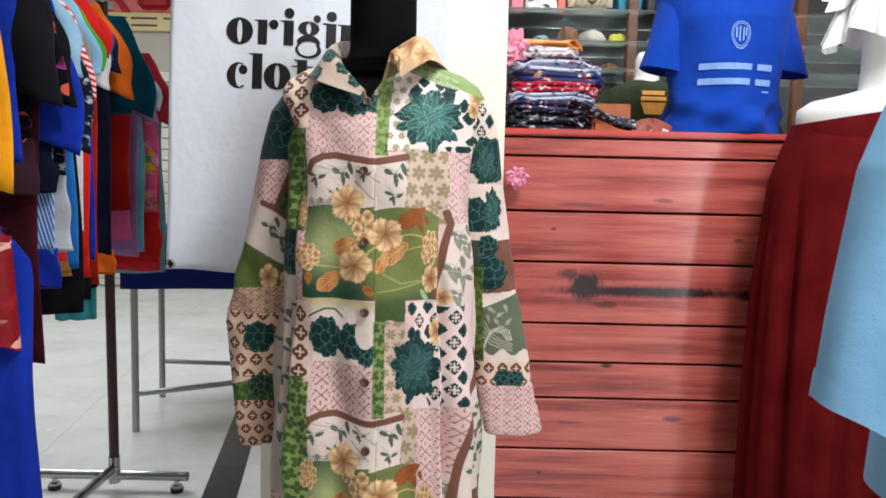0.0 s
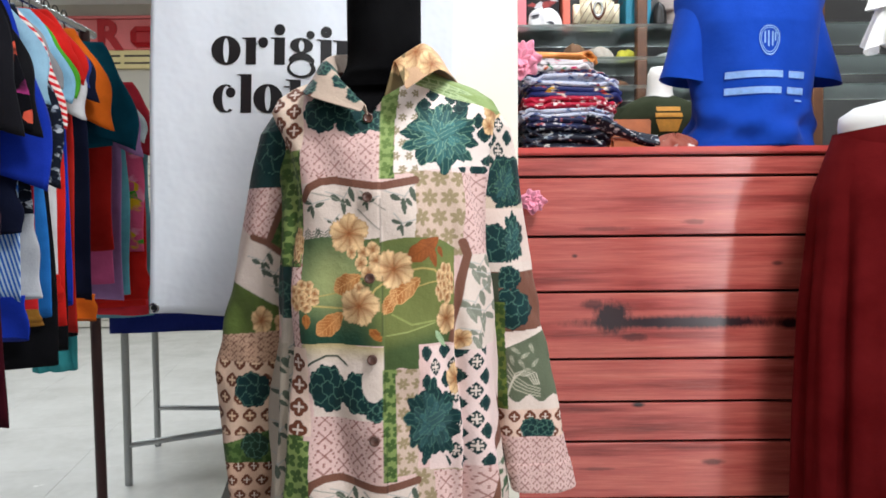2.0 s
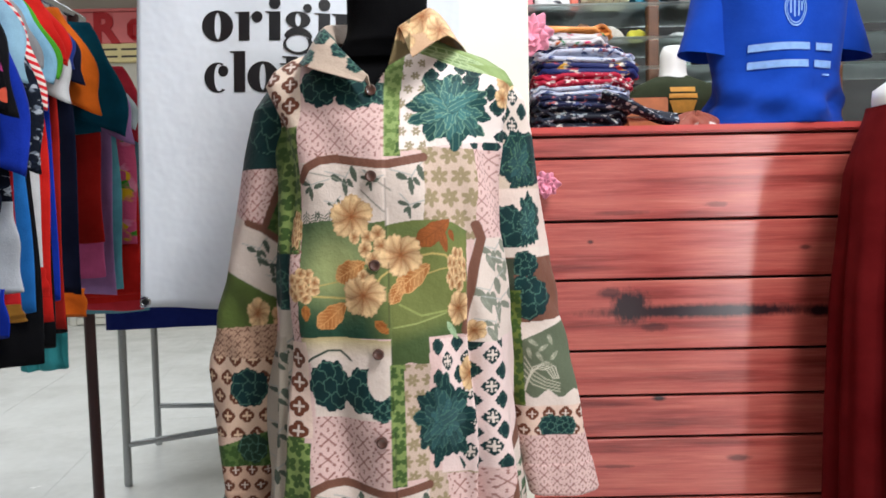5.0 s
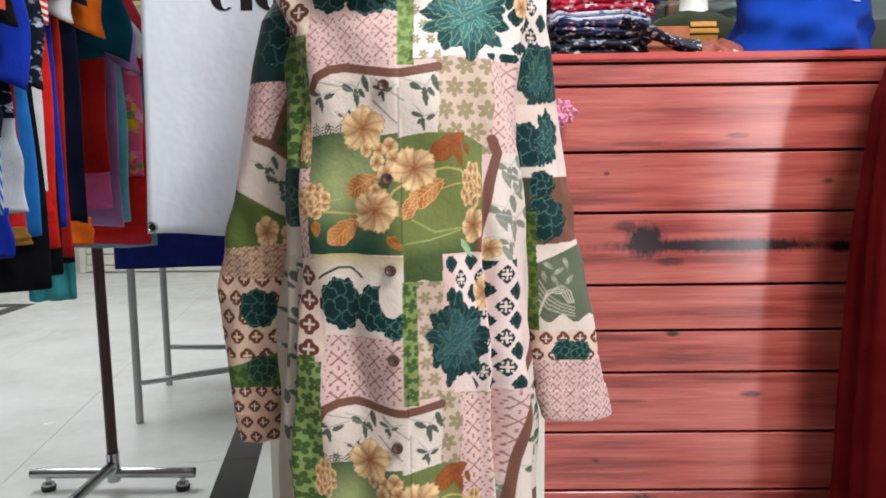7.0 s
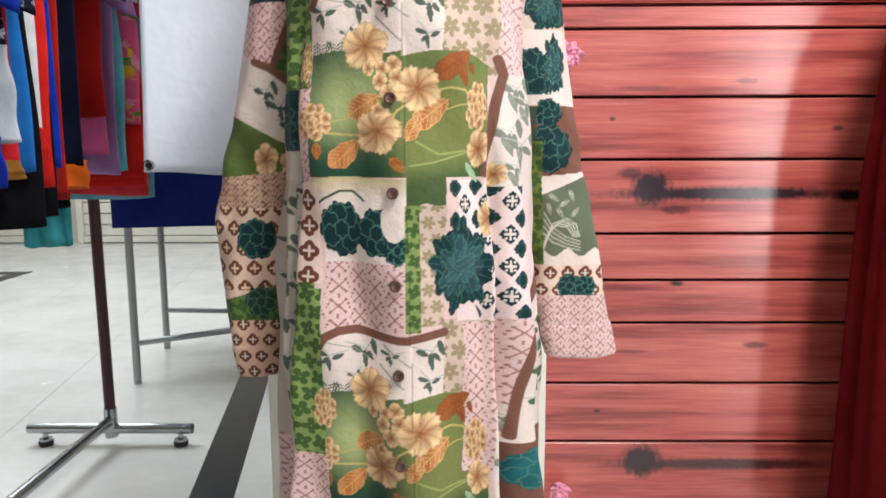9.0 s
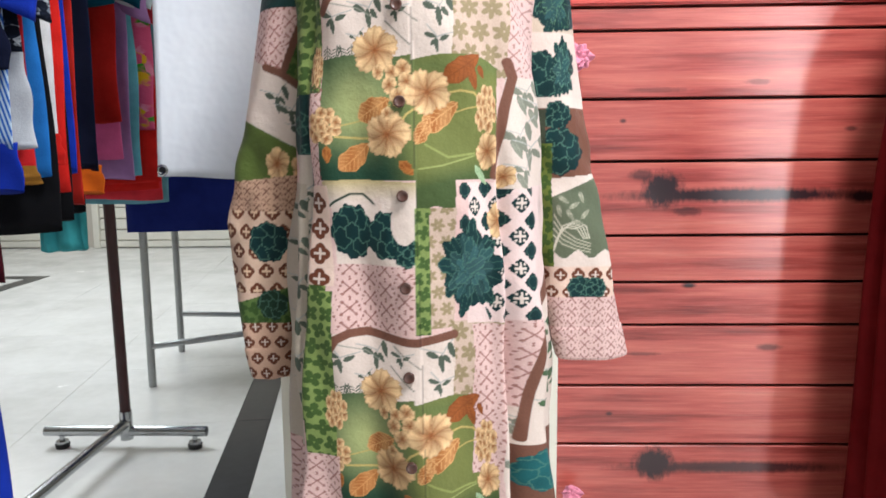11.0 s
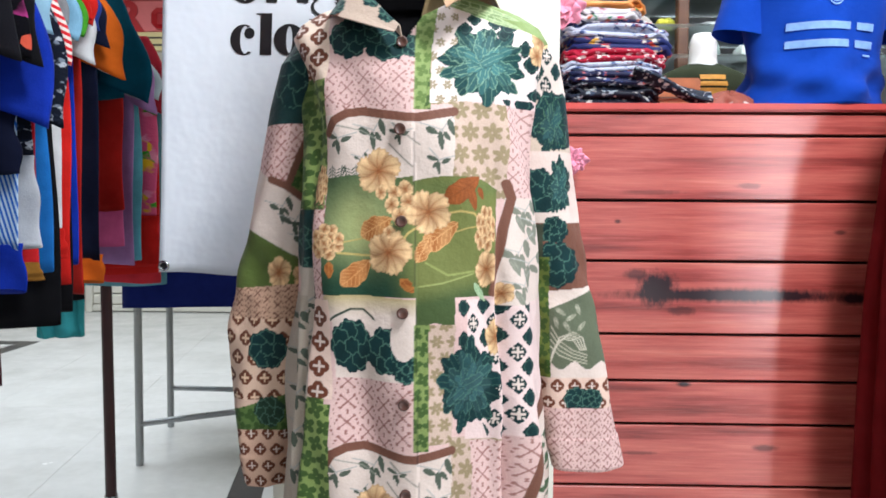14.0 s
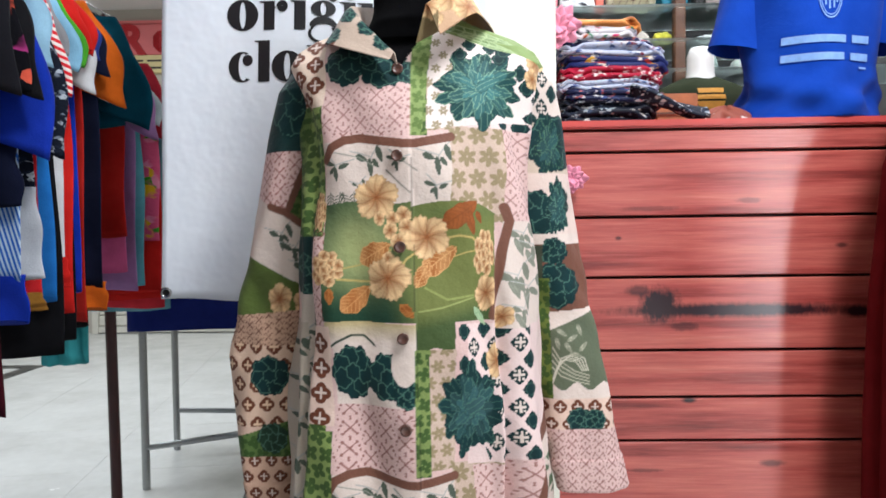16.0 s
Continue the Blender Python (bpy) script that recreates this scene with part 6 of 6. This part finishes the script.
def shelf_box(name, x0, x1, h, mat, label, cat, y=0.08, d=0.12, rim=None):
    x0, x1 = 1.08 * x0 + 0.003, 1.08 * x1 + 0.003
    ob = thing(name, label, cat, at=((x0 + x1) / 2, SY + y, SZ))
    w = (x1 - x0) / 2
    part("body", box_bm(-w, w, 0, d, 0, h, 0.004, 2), mat, ob)
    part("lid_edge", box_bm(-w - 0.002, w + 0.002, -0.002, d + 0.002, h - 0.03, h + 0.004, 0.003), rim or mat, ob)
    return ob


shelf_box("gift_box", 0.636, 0.725, 0.30, M_tealbox, "tall teal cardboard box on the glass shelf", "box")
M_blackprint = patterned("black print with pale motifs", [srgb(24, 22, 26), srgb(60, 40, 44), srgb(150, 60, 60), srgb(24, 22, 26), srgb(200, 200, 204)], 24)
shelf_box("picture_box", 0.288, 0.405, 0.26, M_blackprint, "black printed box with pale and red motifs", "box", 0.12, 0.1)
shelf_box("storybook", 0.412, 0.438, 0.28, paint("coral card", srgb(220, 110, 90), 0.6), "coral coloured book standing on the shelf", "book")
shelf_box("storybook", 0.24, 0.283, 0.28, paint("pink card", srgb(226, 130, 140), 0.6), "pink book standing on the glass shelf", "book")


def soft_heap(name, label, cat, x, y, z, rx, ry, rz, mat, seed):
    """A soft rounded thing with creases, flat below."""
    rng = random.Random(seed)
    p1, p2 = rng.random() * 6, rng.random() * 6
    n, r = 36, 16
    P = np.zeros((r, n, 3))
    for i in range(r):
        f = i / (r - 1)
        for j in range(n):
            a = 2 * math.pi * j / n
            k = math.cos(f * 1.5) ** 0.6 * (1 + 0.07 * math.sin(5 * a + p1 + 4 * f) + 0.05 * math.sin(9 * a + p2))
            P[i, j] = (x + rx * k * math.cos(a), y + ry * k * math.sin(a), z + rz * math.sin(f * 1.5) * (1 + 0.05 * math.sin(3 * a + p2)))
    return tagged(sheet(name, P, mat, None, "", True, None, None, True), label, cat)


soft_heap("soft_toy", "white plush toy with dark marks on the shelf", "toy", 0.375, SY + 0.07, SZ, 0.062, 0.03, 0.075, patterned("white plush", [srgb(226, 226, 228), srgb(200, 200, 206), srgb(60, 60, 66), srgb(226, 226, 228), srgb(214, 214, 218)], 22), 3)
M_greytowel = cloth("grey towel", srgb(150, 140, 136), 0.9, 0.25)
for i, (x, h) in enumerate(((0.80, 0.06), (0.80, 0.0), (0.92, 0.0), (0.86, 0.12))):
    soft_heap("rolled_towel", "grey beige rolled towel on the glass shelf", "towel", 1.08 * x, SY + 0.14, SZ + h, 0.075, 0.1, 0.085, M_greytowel, 20 + i)
soft_heap("cap", "black cap lying on the glass shelf", "cap", 0.807, SY + 0.06, SZ, 0.03, 0.04, 0.09, M_black, 31)
for i, (x, z, c) in enumerate(((0.36, 1.506, (150, 170, 176)), (0.46, 1.506, (120, 90, 70)), (0.55, 1.506, (180, 170, 160)), (0.645, 1.506, (196, 190, 70)), (0.80, 1.506, (206, 210, 210)), (0.80, 1.401, (150, 166, 160)), (0.92, 1.401, (180, 186, 180)), (0.50, 1.401, (90, 60, 50)), (0.62, 1.401, (110, 80, 60)), (0.93, 1.506, (140, 130, 120)))):
    soft_heap("cosmetic_pouch", "small soft pouch on a glass shelf", "pouch", 1.08 * x, SY + 0.12, z, 0.034 + 0.006 * (i * 7 % 5), 0.05, 0.035 + 0.012 * (i * 3 % 4), gcloth(c), 40 + i)


# shirt forms standing behind the counter
def shirt_form(x, y, colour, label, neck, emblem, kx=0.9, kz=0.922):
    cl = cloth("shirt cloth %d" % int(100 * x), srgb(*colour), 0.85, 0.25)
    th = np.linspace(0, 2 * math.pi, 48, endpoint=False)
    low = FLOOR / kz
    zz = np.concatenate([[low, low + 0.018, low + 0.02, low + 0.022, 0.5, 0.9], np.linspace(0.95, 1.44, 20), np.linspace(1.445, 1.555, 8)])
    hw = ([low, low + 0.018, low + 0.022, 0.9, 0.95, 1.2, 1.38, 1.44, 1.46, 1.53, 1.555], [0.14, 0.14, 0.018, 0.018, 0.13, 0.145, 0.15, 0.055, 0.05, 0.048, 0.035])
    P = np.zeros((len(zz), 48, 3))
    for i, z in enumerate(zz):
        h = lerp(z, *hw)
        P[i, :, 0], P[i, :, 1], P[i, :, 2] = x + kx * h * np.sin(th), y - kx * h * (0.62 if 0.93 < z < 1.43 else 1.0) * np.cos(th), kz * z
    tagged(sheet("mannequin", P, M_whiteform, None, "", True, None, None, True), "white torso mannequin behind the counter", "mannequin")
    ob = thing("shirt", label, "shirt", at=(x, y, 0))
    ob.scale = (kx, kx, kz)
    zz = np.linspace(0.9, 1.445, 30)
    P = np.zeros((30, 90, 3))
    th = np.linspace(0, 2 * math.pi, 90, endpoint=False)
    for i, z in enumerate(zz):
        h = lerp(z, (0.9, 1.2, 1.36, 1.41, 1.445), (0.165, 0.16, 0.18, 0.15, 0.065)) + 0.004 * np.sin(6 * th + 20 * z)
        P[i, :, 0], P[i, :, 1], P[i, :, 2] = h * np.sin(th), -0.66 * h * np.cos(th), z
    sheet("body", P, cl, ob, "", True)
    for s in (-1, 1):
        R = np.zeros((16, 30, 3))
        t2 = np.linspace(0, 2 * math.pi, 30, endpoint=False)
        for i in range(16):
            f = i / 15
            R[i, :, 0], R[i, :, 1], R[i, :, 2] = s * (0.12 + 0.09 * f) + 0.052 * np.sin(t2), -0.052 * np.cos(t2), 1.385 - 0.19 * f + 0.02 * s * np.sin(t2)
        sheet("sleeve", R, cl, ob, "", True)
    if emblem:
        gold = paint("gold screen print", srgb(196, 140, 50), 0.7, 0.15, 60)
        for z0, z1, w0, w1 in ((1.375, 1.392, 0.044, 0.046), (1.352, 1.368, 0.052, 0.050), (1.30, 1.345, 0.034, 0.050)):
            Q = []
            for k in range(4):
                z = z0 + (z1 - z0) * k / 3
                w = w0 + (w1 - w0) * k / 3
                h = float(lerp(z, (0.9, 1.2, 1.36, 1.41), (0.165, 0.16, 0.18, 0.15))) + 0.004
                Q.append([(u * w, -0.66 * h * math.sqrt(1 - (u * w / h) ** 2) - 0.004, z) for u in np.linspace(-1, 1, 12)])
            sheet("emblem", np.array(Q), gold, ob, "gold printed emblem")
    else:
        yel = paint("yellow piping", srgb(190, 170, 50), 0.7)
        for dx in (-0.150, -0.128):
            part("piping", rod_bm((dx, -0.085, 1.39), (dx - 0.03, -0.05, 1.22), 0.006, 8), yel, ob, "yellow piping")


shirt_form(0.752, 2.68, (50, 56, 40), "olive green shirt with a gold emblem on a white mannequin", True, True)
shirt_form(1.03, 2.64, (26, 34, 52), "dark navy shirt with yellow piping on a white mannequin", True, False)

# ---------------------------------------------------------------- pink paper flowers beside the column
M_petal = cloth("pink petal cloth", srgb(238, 158, 182), 0.7, 0.25)


def paper_flower(x, y, z, r, seed, label):
    rng = random.Random(seed)
    ob = thing("flower", label, "flower", "pink flowers beside the column", at=(x, y, z))
    for k in range(21):
        ring_i = k // 7
        a0 = 2 * math.pi * k / 7 + 0.45 * ring_i + 0.2 * rng.random()
        rr = r * (1.0, 0.74, 0.45)[ring_i] * (0.9 + 0.2 * rng.random())
        P = np.zeros((9, 9, 3))
        for i in range(9):
            u = i / 8
            for j in range(9):
                v = j / 8 - 0.5
                wd = rr * 1.05 * math.sin(math.pi * min(1, 0.12 + 0.75 * u)) * v
                ra = rr * u * (1 - 0.25 * (2 * v) ** 2)
                up = 0.15 * rr * math.sin(7 * v + k) * u + rr * (0.15, 0.45, 0.75)[ring_i] * u
                P[i, j] = (ra * math.cos(a0) - wd * math.sin(a0), -up - 0.1 * r * ring_i - 0.18 * rr * math.cos(v * 3), ra * math.sin(a0) + wd * math.cos(a0))
        s = sheet("petal", P, M_petal, ob)
        so = s.modifiers.new("thick", "SOLIDIFY")
        so.thickness = 0.001


paper_flower(0.188, 1.795, 0.950, 0.032, 1, "pink cloth flower fixed beside the column and counter")
paper_flower(0.190, 1.795, -0.012, 0.026, 2, "pink cloth flower at the foot of the counter")
paper_flower(0.166, 1.84, 1.285, 0.05, 3, "large pink cloth flower fixed to the column side")


# patches on the near garments
def heart_patch():
    bm = bmesh.new()
    vs = []
    for i in range(40):
        t = 2 * math.pi * i / 40
        vs.append(bm.verts.new((0.0026 * 16 * math.sin(t) ** 3 * 0.72, 0, 0.0026 * (13 * math.cos(t) - 5 * math.cos(2 * t) - 2 * math.cos(3 * t) - math.cos(4 * t)) * 0.72)))
    bm.faces.new(vs)
    return bm


for ob in [o for o in bpy.data.objects if o.get("label", "").startswith("maroon hanging dress")]:
    h = part("heart_patch", heart_patch(), paint("yellow patch", srgb(216, 170, 60), 0.7), ob, "yellow heart patch")
    h.location = (0.115, -0.040, 0.83)
for ob in [o for o in bpy.data.objects if o.get("label", "").startswith("long royal blue trousers")]:
    pm = patterned("red dotted cloth", [srgb(120, 14, 22), srgb(150, 24, 30), srgb(214, 160, 150), srgb(120, 14, 22), srgb(130, 18, 24)], 34)
    P = np.zeros((12, 30, 3))
    t2 = np.linspace(0, 2 * math.pi, 30, endpoint=False)
    for i in range(12):
        f = i / 11
        P[i, :, 0], P[i, :, 1], P[i, :, 2] = 0.10 + 0.055 * np.sin(t2) + 0.012 * f, -0.03 - 0.03 * np.cos(t2), 0.83 - 0.20 * f + 0.006 * np.sin(3 * t2)
    sheet("dotted_panel", P, pm, ob, "red panel with pale dots", True)


hanging_garment(1.960, -0.965, 1.363, 0.530, (70, 170, 176), "thin aqua nightdress hanging low", "nightdress", None, None, 0.05, seed=40, arm=-1.02)
hanging_garment(1.912, -0.940, 1.361, 0.625, (12, 12, 15), "black hanging trousers with wide legs", "trousers", None, None, 0.05, seed=41, arm=-1.03)
hanging_garment(1.368, -0.794, 1.333, 0.665, "blue_stripes", "blue striped hanging pyjamas", "pyjamas", None, None, 0.04, seed=42)
hanging_garment(2.160, -0.900, 1.33, 0.70, (110, 184, 200), "aqua hanging shirt with pink piping", "shirt", (200, 214, 220), 1.16, 0.03, seed=51)
hanging_garment(2.020, -0.884, 1.35, 0.75, (214, 96, 150), "pink hanging blouse between darker clothes", "blouse", (170, 140, 190), 1.15, 0.03, seed=52)
hanging_garment(1.810, -0.866, 1.39, 0.655, (176, 34, 26), "dark red hanging trousers", "trousers", NAVY, 1.22, 0.03, seed=53)
hanging_garment(1.650, -0.828, 1.39, 0.745, WHITE, "white hanging shirt with red hem", "shirt", RED, 1.24, 0.03, RED, 0.79, seed=54)
hanging_garment(1.570, -0.806, 1.37, 0.720, (40, 116, 196), "bright blue hanging shirt with pale trim", "shirt", (140, 190, 220), 1.18, 0.03, seed=55)
hanging_garment(1.490, -0.783, 1.35, 0.80, (188, 30, 40), "red hanging blouse with white dots", "blouse", "stripes", 1.12, 0.03, seed=56)
floor_tiles()

# the plan in metres, its floor at zero
TO_METRES = Matrix.Diagonal((UNIT, UNIT, UNIT, 1)) @ Matrix.Translation((0, 0, -FLOOR))
for ob in bpy.data.objects:
    if ob.parent is None and ob.type in ("MESH", "EMPTY"):
        ob.matrix_basis = TO_METRES @ ob.matrix_basis
